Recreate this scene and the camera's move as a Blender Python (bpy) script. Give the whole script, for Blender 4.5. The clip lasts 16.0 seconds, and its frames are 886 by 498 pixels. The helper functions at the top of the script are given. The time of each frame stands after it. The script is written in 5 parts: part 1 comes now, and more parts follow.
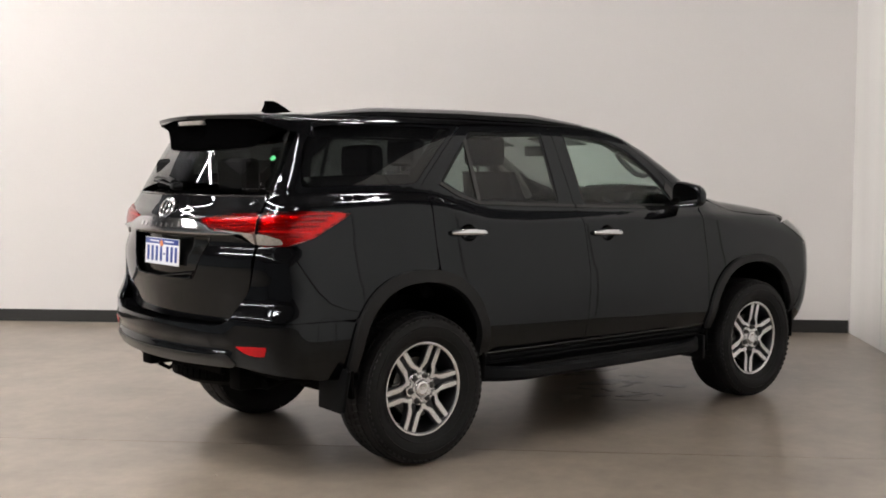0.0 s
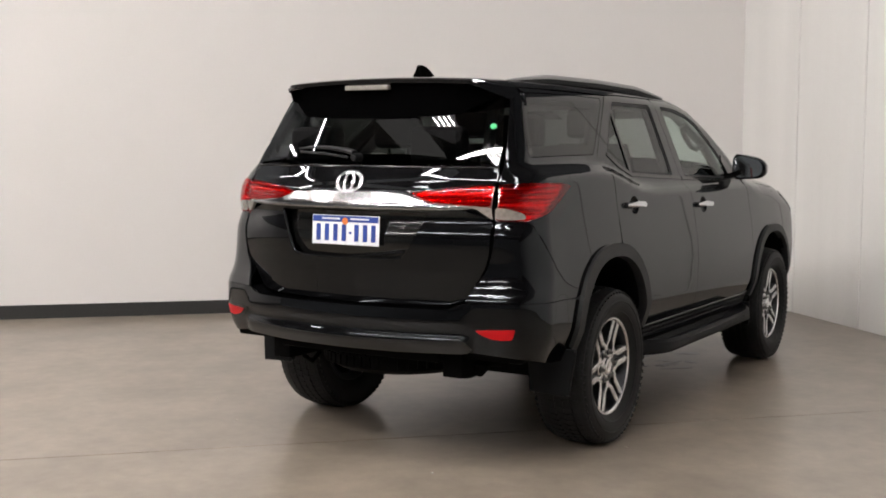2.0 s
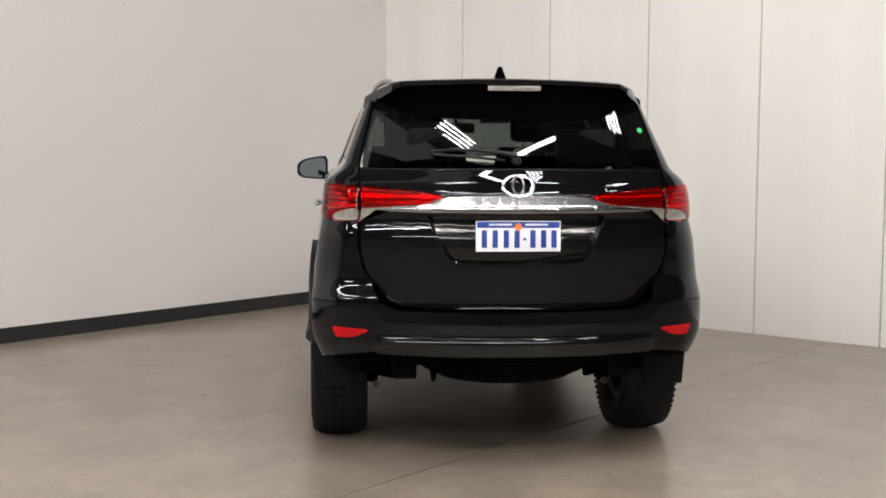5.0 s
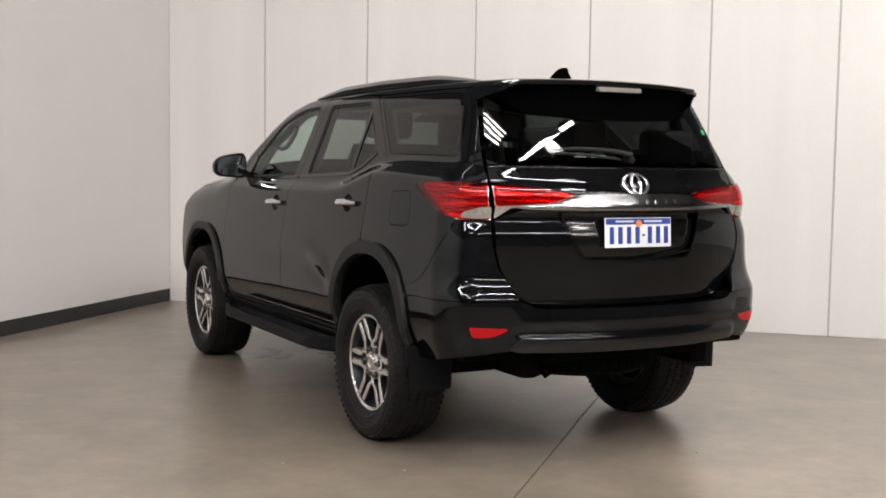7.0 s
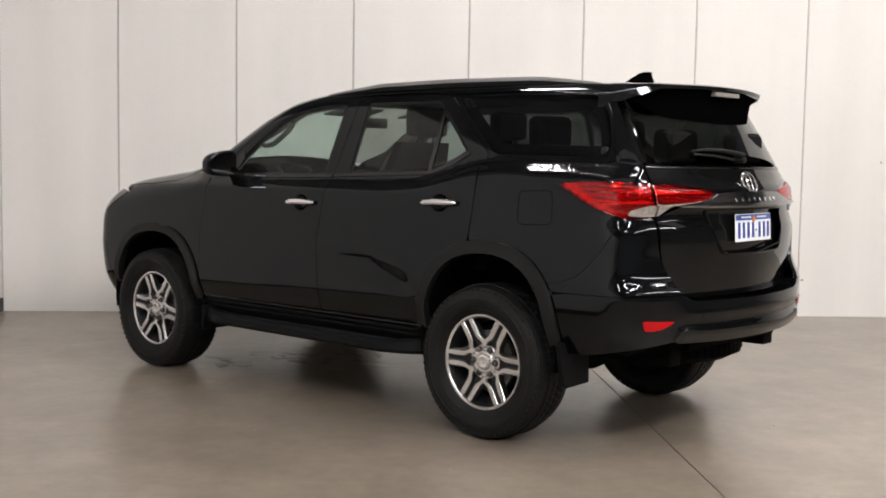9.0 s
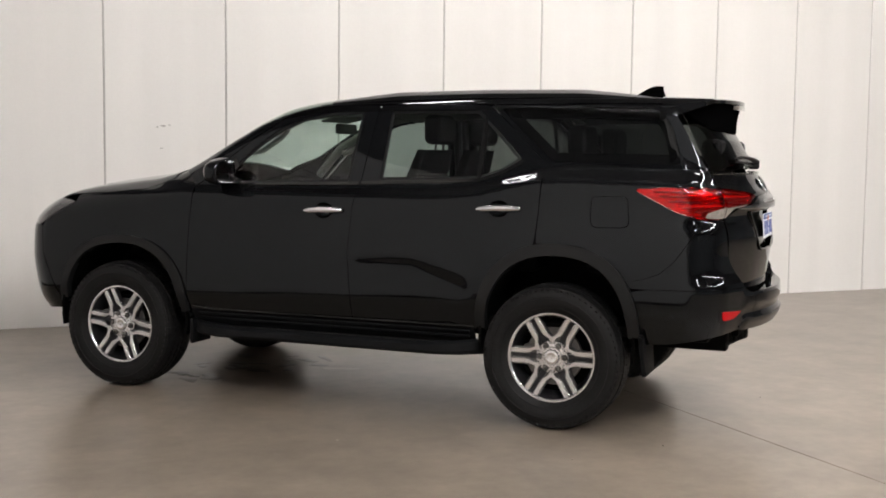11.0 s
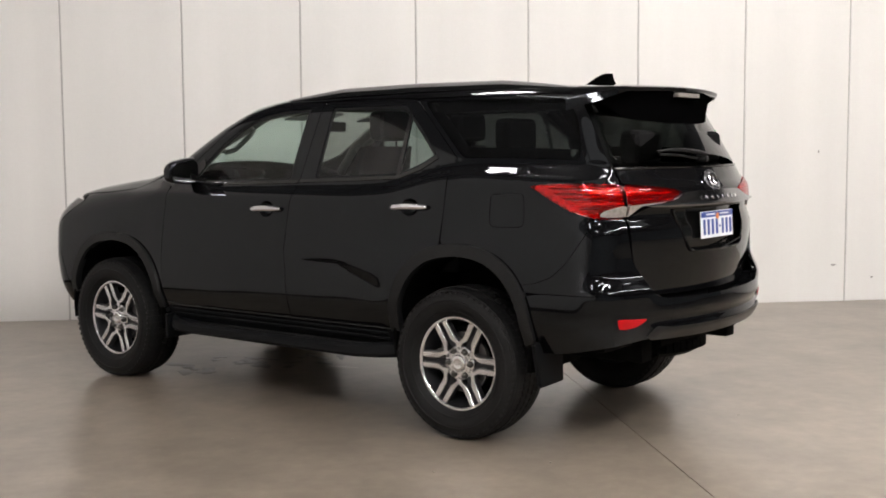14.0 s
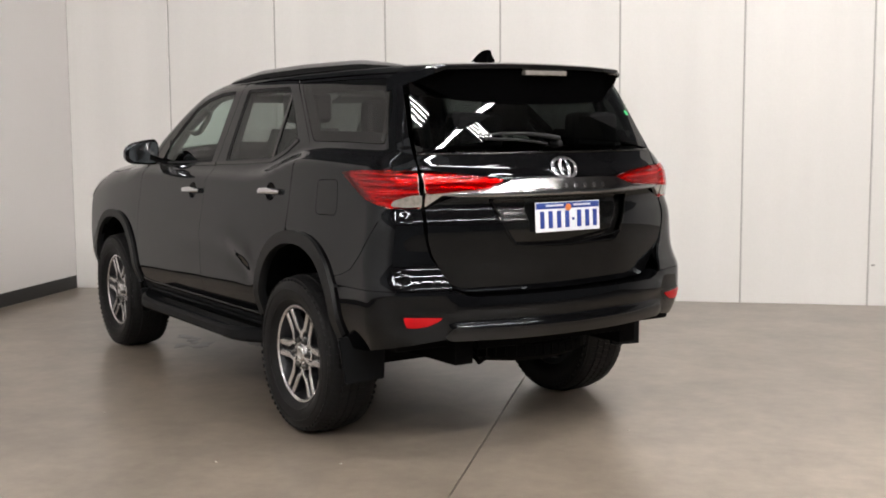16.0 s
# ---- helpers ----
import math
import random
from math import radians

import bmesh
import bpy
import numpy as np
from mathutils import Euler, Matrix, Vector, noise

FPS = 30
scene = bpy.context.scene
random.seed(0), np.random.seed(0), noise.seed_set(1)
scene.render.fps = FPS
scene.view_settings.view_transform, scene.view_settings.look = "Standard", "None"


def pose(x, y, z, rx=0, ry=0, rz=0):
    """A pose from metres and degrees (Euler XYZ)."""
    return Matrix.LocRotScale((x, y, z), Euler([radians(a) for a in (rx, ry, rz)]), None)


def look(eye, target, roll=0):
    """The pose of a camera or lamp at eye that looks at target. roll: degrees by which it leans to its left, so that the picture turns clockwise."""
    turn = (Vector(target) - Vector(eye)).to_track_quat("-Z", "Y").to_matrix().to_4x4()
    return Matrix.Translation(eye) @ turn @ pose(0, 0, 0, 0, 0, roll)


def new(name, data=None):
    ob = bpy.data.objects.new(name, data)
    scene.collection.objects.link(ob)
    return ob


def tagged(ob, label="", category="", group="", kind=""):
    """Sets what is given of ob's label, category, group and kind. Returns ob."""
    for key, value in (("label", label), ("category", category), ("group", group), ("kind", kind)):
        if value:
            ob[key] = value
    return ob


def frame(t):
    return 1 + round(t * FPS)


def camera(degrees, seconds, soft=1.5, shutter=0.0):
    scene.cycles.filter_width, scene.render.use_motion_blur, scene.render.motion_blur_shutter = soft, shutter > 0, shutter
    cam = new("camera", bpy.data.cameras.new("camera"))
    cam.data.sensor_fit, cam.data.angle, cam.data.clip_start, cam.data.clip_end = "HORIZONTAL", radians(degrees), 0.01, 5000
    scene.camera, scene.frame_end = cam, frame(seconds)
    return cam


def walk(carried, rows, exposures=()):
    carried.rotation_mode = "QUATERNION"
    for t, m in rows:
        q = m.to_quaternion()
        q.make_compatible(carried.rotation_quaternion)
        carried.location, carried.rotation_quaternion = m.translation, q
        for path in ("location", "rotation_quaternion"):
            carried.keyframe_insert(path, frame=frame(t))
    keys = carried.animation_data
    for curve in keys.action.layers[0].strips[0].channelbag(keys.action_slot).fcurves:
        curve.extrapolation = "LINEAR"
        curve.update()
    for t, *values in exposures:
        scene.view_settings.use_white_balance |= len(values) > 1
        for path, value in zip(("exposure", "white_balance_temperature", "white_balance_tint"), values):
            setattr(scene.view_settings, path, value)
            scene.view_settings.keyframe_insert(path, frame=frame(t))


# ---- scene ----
import functools

cam = camera(41.85, 16.0, soft=1.8)
PATH = [
    (0, (-3.581, -5.353, 1.492), (-2.310, -3.815, 1.349), 0.10),
    (0.5, (-3.981, -4.786, 1.426), (-2.552, -3.393, 1.279), -0.00),
    (1, (-4.460, -4.226, 1.438), (-2.912, -2.971, 1.271), 0.10),
    (1.5, (-4.866, -3.661, 1.427), (-3.242, -2.505, 1.260), -0.00),
    (2, (-5.178, -3.072, 1.428), (-3.478, -2.035, 1.256), 0.20),
    (2.5, (-5.380, -2.467, 1.415), (-3.592, -1.590, 1.242), 0.00),
    (3, (-5.653, -1.844, 1.469), (-3.779, -1.169, 1.280), 0.10),
    (3.5, (-5.776, -1.197, 1.403), (-3.835, -0.745, 1.233), 0.10),
    (4, (-5.909, -0.543, 1.418), (-3.930, -0.304, 1.244), 0.20),
    (4.5, (-5.952, 0.130, 1.431), (-3.961, 0.141, 1.260), 0.30),
    (5, (-5.909, 0.787, 1.412), (-3.924, 0.602, 1.250), 0.30),
    (5.2, (-5.918, 1.066, 1.420), (-3.943, 0.803, 1.251), 0.30),
    (5.7, (-5.828, 1.720, 1.407), (-3.882, 1.258, 1.242), 0.39),
    (6.2, (-5.627, 2.341, 1.389), (-3.738, 1.679, 1.230), 0.58),
    (6.8, (-5.277, 3.032, 1.372), (-3.483, 2.147, 1.220), 0.81),
    (7.3, (-4.927, 3.554, 1.371), (-3.226, 2.513, 1.222), 0.90),
    (7.5, (-4.832, 3.780, 1.381), (-3.167, 2.681, 1.238), 0.90),
    (8, (-4.414, 4.245, 1.381), (-2.847, 3.012, 1.233), 0.90),
    (8.5, (-4.029, 4.759, 1.376), (-2.570, 3.398, 1.229), 1.00),
    (9, (-3.570, 5.230, 1.380), (-2.254, 3.734, 1.222), 0.90),
    (9.5, (-3.083, 5.629, 1.398), (-1.907, 4.018, 1.238), 0.80),
    (10, (-2.604, 6.011, 1.422), (-1.581, 4.301, 1.262), 0.80),
    (10.5, (-2.125, 6.371, 1.435), (-1.248, 4.569, 1.273), 0.73),
    (11, (-1.720, 6.647, 1.437), (-0.967, 4.784, 1.272), 0.60),
    (11.5, (-1.489, 6.799, 1.434), (-0.808, 4.911, 1.268), 0.42),
    (11.9, (-1.497, 6.808, 1.434), (-0.815, 4.928, 1.266), 0.23),
    (12.3, (-1.732, 6.694, 1.439), (-0.980, 4.849, 1.272), 0.00),
    (12.5, (-1.908, 6.629, 1.448), (-1.114, 4.801, 1.281), -0.20),
    (13, (-2.390, 6.289, 1.440), (-1.406, 4.556, 1.277), -0.20),
    (13.5, (-2.883, 5.916, 1.406), (-1.800, 4.241, 1.257), -0.10),
    (14, (-3.432, 5.419, 1.453), (-2.213, 3.841, 1.278), -0.40),
    (14.5, (-3.870, 4.919, 1.462), (-2.516, 3.461, 1.273), -0.40),
    (15, (-4.325, 4.418, 1.479), (-2.850, 3.083, 1.276), -0.40),
    (15.5, (-4.670, 3.877, 1.493), (-3.100, 2.657, 1.284), -0.30),
    (16, (-4.999, 3.318, 1.466), (-3.338, 2.225, 1.256), -0.40),
]
walk(cam, [(t, look(eye, target, roll)) for t, eye, target, roll in PATH])
# ---- light ----
world = bpy.data.worlds.new("world")
scene.world = world
world.use_nodes = True
world.node_tree.nodes["Background"].inputs[0].default_value = (0.5, 0.55, 0.6, 1)
world.node_tree.nodes["Background"].inputs[1].default_value = 0.05
scene.view_settings.exposure = 0.0


# ---- materials ----
def mat(name, colour, rough=0.5, metal=0.0, coat=0.0, grain=0.0, scale=40.0, bump=0.0, blotch=0.0, blotch_scale=2.0, spec=0.5, coat_rough=0.03):
    m = bpy.data.materials.new(name)
    m.use_nodes = True
    nt = m.node_tree
    b = nt.nodes["Principled BSDF"]
    b.inputs["Base Color"].default_value = (*colour, 1)
    b.inputs["Roughness"].default_value = rough
    b.inputs["Metallic"].default_value = metal
    b.inputs["Coat Weight"].default_value = coat
    b.inputs["Coat Roughness"].default_value = coat_rough
    b.inputs["Specular IOR Level"].default_value = spec
    if grain or blotch or bump:
        tc = nt.nodes.new("ShaderNodeTexCoord")
        n1 = nt.nodes.new("ShaderNodeTexNoise")
        n1.inputs["Scale"].default_value, n1.inputs["Detail"].default_value = scale, 6
        nt.links.new(tc.outputs["Object"], n1.inputs["Vector"])
        n2 = nt.nodes.new("ShaderNodeTexNoise")
        n2.inputs["Scale"].default_value, n2.inputs["Detail"].default_value = blotch_scale, 5
        nt.links.new(tc.outputs["Object"], n2.inputs["Vector"])
        r1 = nt.nodes.new("ShaderNodeMapRange")
        r1.inputs[1].default_value, r1.inputs[2].default_value = 0.25, 0.75
        r1.inputs[3].default_value, r1.inputs[4].default_value = 1 - grain, 1 + grain
        nt.links.new(n1.outputs[0], r1.inputs[0])
        r2 = nt.nodes.new("ShaderNodeMapRange")
        r2.inputs[1].default_value, r2.inputs[2].default_value = 0.3, 0.7
        r2.inputs[3].default_value, r2.inputs[4].default_value = 1 - blotch, 1 + blotch
        nt.links.new(n2.outputs[0], r2.inputs[0])
        mu = nt.nodes.new("ShaderNodeMath")
        mu.operation = "MULTIPLY"
        nt.links.new(r1.outputs[0], mu.inputs[0])
        nt.links.new(r2.outputs[0], mu.inputs[1])
        vm = nt.nodes.new("ShaderNodeVectorMath")
        vm.operation = "SCALE"
        vm.inputs[0].default_value = colour
        nt.links.new(mu.outputs[0], vm.inputs["Scale"])
        nt.links.new(vm.outputs[0], b.inputs["Base Color"])
        if bump:
            bp = nt.nodes.new("ShaderNodeBump")
            bp.inputs["Strength"].default_value, bp.inputs["Distance"].default_value = bump, 0.002
            nt.links.new(n1.outputs[0], bp.inputs["Height"])
            nt.links.new(bp.outputs[0], b.inputs["Normal"])
    return m


def glass_mat(name, tint, rough=0.004, face=0.045):
    m = bpy.data.materials.new(name)
    m.use_nodes = True
    nt = m.node_tree
    nt.nodes.clear()
    out = nt.nodes.new("ShaderNodeOutputMaterial")
    mix = nt.nodes.new("ShaderNodeMixShader")
    tr = nt.nodes.new("ShaderNodeBsdfTransparent")
    tr.inputs[0].default_value = (*tint, 1)
    gl = nt.nodes.new("ShaderNodeBsdfGlossy")
    gl.inputs["Roughness"].default_value = rough
    lw = nt.nodes.new("ShaderNodeLayerWeight")
    lw.inputs[0].default_value = 0.5
    pw = nt.nodes.new("ShaderNodeMath")
    pw.operation = "POWER"
    pw.inputs[1].default_value = 5
    nt.links.new(lw.outputs["Facing"], pw.inputs[0])
    fr = nt.nodes.new("ShaderNodeMath")
    fr.operation = "MULTIPLY_ADD"
    fr.inputs[1].default_value, fr.inputs[2].default_value = 0.92, face
    nt.links.new(pw.outputs[0], fr.inputs[0])
    nt.links.new(fr.outputs[0], mix.inputs[0])
    nt.links.new(tr.outputs[0], mix.inputs[1])
    nt.links.new(gl.outputs[0], mix.inputs[2])
    nt.links.new(mix.outputs[0], out.inputs[0])
    return m


def glow(name, colour, strength):
    m = bpy.data.materials.new(name)
    m.use_nodes = True
    nt = m.node_tree
    nt.nodes.clear()
    out = nt.nodes.new("ShaderNodeOutputMaterial")
    e = nt.nodes.new("ShaderNodeEmission")
    e.inputs[0].default_value, e.inputs[1].default_value = (*colour, 1), strength
    nt.links.new(e.outputs[0], out.inputs[0])
    return m


PAINT = mat("black_paint", (0.0027, 0.0027, 0.0031), 0.02)
PAINT.node_tree.nodes["Principled BSDF"].inputs["IOR"].default_value = 1.39
PAINT.node_tree.nodes["Principled BSDF"].inputs["Specular Tint"].default_value = (0.86, 0.93, 1.0, 1)
SATIN_TRIM = mat("satin_black_trim", (0.005, 0.005, 0.0055), 0.28, spec=0.4, grain=0.15, scale=150)
GLOSSY_TRIM = mat("gloss_black_trim", (0.004, 0.004, 0.004), 0.12)
PLASTIC = mat("black_plastic", (0.0065, 0.007, 0.0078), 0.5, spec=0.28, grain=0.25, scale=220, bump=0.25, blotch=0.12)
SOFT_PLASTIC = mat("matt_black_plastic", (0.0048, 0.0054, 0.0064), 0.55, spec=0.13, grain=0.25, scale=220, bump=0.25, blotch=0.15)
FRIT = mat("glass_border_black", (0.0004, 0.0004, 0.0004), 0.8, spec=0.0, grain=0.1, scale=100)
# near-black: shade under the car and in its gaps is put into this colour
DARK = mat("underbody_shade", (0.0022, 0.0022, 0.0023), 0.7, spec=0.04, grain=0.4, scale=30, bump=0.3, blotch=0.3)
RUBBER = mat("tyre_rubber", (0.0085, 0.0086, 0.0092), 0.55, spec=0.22, grain=0.3, scale=90, bump=0.12, blotch=0.25, blotch_scale=6)
BAR_CHROME = mat("satin_chrome", (0.36, 0.36, 0.37), 0.13, metal=1.0, grain=0.03, scale=90)
CHROME = mat("chrome", (0.75, 0.76, 0.78), 0.08, metal=1.0)
MACHINED = mat("machined_alloy", (0.80, 0.80, 0.81), 0.27, metal=1.0, grain=0.06, scale=160)
ALLOY_DARK = mat("dark_alloy", (0.035, 0.036, 0.04), 0.35, metal=0.6, grain=0.1, scale=80)
STEEL = mat("brake_steel", (0.16, 0.155, 0.15), 0.42, metal=0.9, grain=0.15, scale=60)
UNDER = mat("spoiler_underside", (0.0014, 0.0014, 0.0015), 0.6, spec=0.0, grain=0.2, scale=150)
RAIL = mat("roof_rail_grey", (0.28, 0.28, 0.285), 0.38, metal=0.5, grain=0.06, scale=100)
RED = glass_mat("red_lens", (0.80, 0.016, 0.020), 0.01)


def ribbed(name, colour, scale, strength):
    """A bright reflector pressed into level ribs."""
    m = mat(name, colour, 0.24, metal=0.9, grain=0.25, scale=45)
    nt = m.node_tree
    tc = nt.nodes.new("ShaderNodeTexCoord")
    wave = nt.nodes.new("ShaderNodeTexWave")
    wave.bands_direction = "Z"
    wave.inputs["Scale"].default_value, wave.inputs["Distortion"].default_value = scale, 0.6
    nt.links.new(tc.outputs["Object"], wave.inputs["Vector"])
    bp = nt.nodes.new("ShaderNodeBump")
    bp.inputs["Strength"].default_value, bp.inputs["Distance"].default_value = strength, 0.004
    nt.links.new(wave.outputs["Fac"], bp.inputs["Height"])
    nt.links.new(bp.outputs[0], nt.nodes["Principled BSDF"].inputs["Normal"])
    return m


LAMP_BED = ribbed("lamp_reflector", (0.92, 0.80, 0.80), 14, 0.3)
RED_DEEP = mat("deep_red_bar", (0.14, 0.012, 0.012), 0.3, grain=0.1, scale=80)
RED_BRIGHT = mat("bright_red_bar", (0.75, 0.10, 0.09), 0.35, grain=0.1, scale=80)
REFLECTOR = mat("reflector_red", (0.42, 0.004, 0.008), 0.3, spec=0.2, grain=0.15, scale=300)
CLEAR = mat("clear_lamp", (0.30, 0.28, 0.26), 0.14, metal=0.3, coat=1.0, grain=0.25, scale=60)
HEADLAMP = mat("headlamp_lens", (0.07, 0.07, 0.072), 0.16, metal=0.2, coat=1.0, grain=0.3, scale=50)
PLATE = mat("plate_white", (0.78, 0.80, 0.84), 0.35, grain=0.02, scale=200)
BLUE = mat("plate_blue", (0.02, 0.05, 0.26), 0.35, grain=0.05, scale=200)
ORANGE = mat("plate_orange", (0.75, 0.22, 0.06), 0.4, grain=0.05, scale=200)
WHITE_INK = mat("plate_ink_white", (0.7, 0.72, 0.78), 0.4, grain=0.02, scale=200)
GREEN = mat("green_sticker", (0.03, 0.5, 0.16), 0.45, grain=0.03, scale=200)
CLOTH = mat("seat_cloth", (0.0075, 0.0075, 0.008), 0.9, spec=0.05, grain=0.3, scale=350, bump=0.3, blotch=0.1)
DASH = mat("dash_plastic", (0.012, 0.012, 0.0125), 0.6, spec=0.15, grain=0.15, scale=250, bump=0.2)
HEADLINER = mat("headliner_grey", (0.20, 0.195, 0.185), 0.9, grain=0.08, scale=300)
GLASS_FRONT = glass_mat("front_glass", (0.59, 0.70, 0.665))
GLASS_SCREEN = glass_mat("windscreen_glass", (0.75, 0.82, 0.78))
GLASS_DARK = glass_mat("privacy_glass", (0.30, 0.33, 0.315))
GLASS_QUARTER = glass_mat("quarter_privacy_glass", (0.088, 0.098, 0.094))
GLASS_REAR = glass_mat("rear_privacy_glass", (0.14, 0.155, 0.15))
MIRROR = mat("mirror_glass", (0.85, 0.87, 0.9), 0.02, metal=1.0)


# ---- mesh helpers ----
def raw(name, verts, faces, material, parent=None, label="", normals=None, smooth=True):
    me = bpy.data.meshes.new(name)
    me.from_pydata([tuple(v) for v in verts], [], [tuple(f) for f in faces])
    me.materials.append(material)
    if smooth:
        me.shade_smooth()
    if normals is not None:
        me.normals_split_custom_set_from_vertices([tuple(n) for n in normals])
    me.update()
    ob = new(name, me)
    if parent is not None:
        ob.parent = parent
    if label:
        tagged(ob, label)
    return ob


def part(name, bm, material, parent=None, label="", sharp=35):
    bmesh.ops.recalc_face_normals(bm, faces=bm.faces)
    for f in bm.faces:
        f.smooth = True
    lim = radians(sharp)
    for e in bm.edges:
        e.smooth = len(e.link_faces) == 2 and e.calc_face_angle(3.0) < lim
    me = bpy.data.meshes.new(name)
    bm.to_mesh(me)
    bm.free()
    me.materials.append(material)
    ob = new(name, me)
    if parent is not None:
        ob.parent = parent
    if label:
        tagged(ob, label)
    return ob


def empty(name, label, category, m=None, group=""):
    ob = new(name)
    ob.empty_display_size = 0.2
    if m is not None:
        ob.matrix_world = m
    return tagged(ob, label, category, group)


def add_box(bm, x0, x1, y0, y1, z0, z1, bevel=0.0, seg=2, m=None):
    r = bmesh.ops.create_cube(bm, size=1)
    vs = r["verts"]
    for v in vs:
        v.co = Vector(((x0 + x1) / 2 + v.co.x * (x1 - x0), (y0 + y1) / 2 + v.co.y * (y1 - y0), (z0 + z1) / 2 + v.co.z * (z1 - z0)))
    if bevel:
        es = list({e for v in vs for e in v.link_edges})
        out = bmesh.ops.bevel(bm, geom=es, offset=bevel, segments=seg, affect="EDGES", profile=0.6)
        vs = list({v for f in out["faces"] for v in f.verts} | {v for v in vs if v.is_valid})
    if m is not None:
        bmesh.ops.transform(bm, matrix=m, verts=vs)
    return vs


def tube(bm, path, radius, sides=10, flat=1.0, up=(0, 0, 1), cap=True):
    """A swept round or oval bar along a list of points; radius may be a list."""
    pts = [Vector(p) for p in path]
    rad = radius if isinstance(radius, (list, tuple)) else [radius] * len(pts)
    rings = []
    for i, p in enumerate(pts):
        t = (pts[min(i + 1, len(pts) - 1)] - pts[max(i - 1, 0)]).normalized()
        a = t.cross(Vector(up))
        if a.length < 1e-4:
            a = t.cross(Vector((1, 0, 0)))
        a.normalize()
        b = a.cross(t).normalized()
        rings.append([bm.verts.new(p + a * math.cos(k * 2 * math.pi / sides) * rad[i] + b * math.sin(k * 2 * math.pi / sides) * rad[i] * flat) for k in range(sides)])
    for r0, r1 in zip(rings, rings[1:]):
        for k in range(sides):
            bm.faces.new((r0[k], r0[(k + 1) % sides], r1[(k + 1) % sides], r1[k]))
    if cap:
        bm.faces.new(rings[0][::-1])
        bm.faces.new(rings[-1])
    return bm


def lathe(bm, profile, seg=64, axis="y", origin=(0, 0, 0), closed=False):
    """Turn a profile of (radius, along) round an axis."""
    o = Vector(origin)
    rings = []
    for r, h in profile:
        ring = []
        for k in range(seg):
            c, s = math.cos(2 * math.pi * k / seg), math.sin(2 * math.pi * k / seg)
            p = Vector((r * c, h, r * s)) if axis == "y" else (Vector((r * c, r * s, h)) if axis == "z" else Vector((h, r * c, r * s)))
            ring.append(bm.verts.new(o + p))
        rings.append(ring)
    pairs = list(zip(rings, rings[1:]))
    if closed:
        pairs.append((rings[-1], rings[0]))
    for r0, r1 in pairs:
        for k in range(seg):
            bm.faces.new((r0[k], r0[(k + 1) % seg], r1[(k + 1) % seg], r1[k]))
    return rings


def loft(bm, sections, closed=True, caps=True):
    rings = [[bm.verts.new(Vector(p)) for p in s] for s in sections]
    n = len(rings[0])
    for r0, r1 in zip(rings, rings[1:]):
        for k in range(n if closed else n - 1):
            bm.faces.new((r0[k], r0[(k + 1) % n], r1[(k + 1) % n], r1[k]))
    if caps and closed:
        bm.faces.new(rings[0][::-1])
        bm.faces.new(rings[-1])
    return rings
# ---- the hall: two walls meet in a corner ahead of the car, at 45 degrees to it ----
def concrete(name, colour):
    """Power-trowelled concrete: broad clouds, trowel mottling, fine speckle and a polish that varies."""
    m = bpy.data.materials.new(name)
    m.use_nodes = True
    nt = m.node_tree
    b = nt.nodes["Principled BSDF"]
    tc = nt.nodes.new("ShaderNodeTexCoord")
    total = None
    mids = None
    for scale, detail, rough, lo, hi in ((0.42, 5, 0.55, 0.80, 1.20), (2.3, 7, 0.62, 0.77, 1.23), (11.0, 6, 0.6, 0.87, 1.13), (130.0, 2, 0.5, 0.95, 1.05)):
        n = nt.nodes.new("ShaderNodeTexNoise")
        n.inputs["Scale"].default_value, n.inputs["Detail"].default_value, n.inputs["Roughness"].default_value = scale, detail, rough
        nt.links.new(tc.outputs["Object"], n.inputs["Vector"])
        r = nt.nodes.new("ShaderNodeMapRange")
        r.clamp = False
        r.inputs[1].default_value, r.inputs[2].default_value = 0.28, 0.72
        r.inputs[3].default_value, r.inputs[4].default_value = lo, hi
        nt.links.new(n.outputs[0], r.inputs[0])
        if scale == 2.3:
            mids = n
        if total is None:
            total = r
        else:
            mu = nt.nodes.new("ShaderNodeMath")
            mu.operation = "MULTIPLY"
            nt.links.new(total.outputs[0], mu.inputs[0])
            nt.links.new(r.outputs[0], mu.inputs[1])
            total = mu
    vm = nt.nodes.new("ShaderNodeVectorMath")
    vm.operation = "SCALE"
    vm.inputs[0].default_value = colour
    nt.links.new(total.outputs[0], vm.inputs["Scale"])
    nt.links.new(vm.outputs[0], b.inputs["Base Color"])
    rr = nt.nodes.new("ShaderNodeMapRange")
    rr.clamp = False
    rr.inputs[1].default_value, rr.inputs[2].default_value = 0.3, 0.7
    rr.inputs[3].default_value, rr.inputs[4].default_value = 0.30, 0.28
    nt.links.new(mids.outputs[0], rr.inputs[0])
    nt.links.new(rr.outputs[0], b.inputs["Roughness"])
    b.inputs["Specular IOR Level"].default_value = 0.85
    return m


FLOOR = concrete("polished_concrete", (0.236, 0.198, 0.159))
WALL_PAINT = mat("white_wall_paint", (0.735, 0.71, 0.70), 0.6, grain=0.012, scale=90, bump=0.08, blotch=0.02, blotch_scale=0.6)
PANEL_PAINT = mat("white_wall_panel", (0.79, 0.775, 0.757), 0.5, grain=0.012, scale=60, bump=0.06, blotch=0.035, blotch_scale=0.8)
SKIRT = mat("black_skirting", (0.02, 0.02, 0.02), 0.5, grain=0.15, scale=50)
JOINT = mat("joint_filler", (0.15, 0.128, 0.108), 0.8, grain=0.2, scale=60)
SEAM = mat("seam_grey", (0.47, 0.455, 0.44), 0.7, grain=0.1, scale=60)
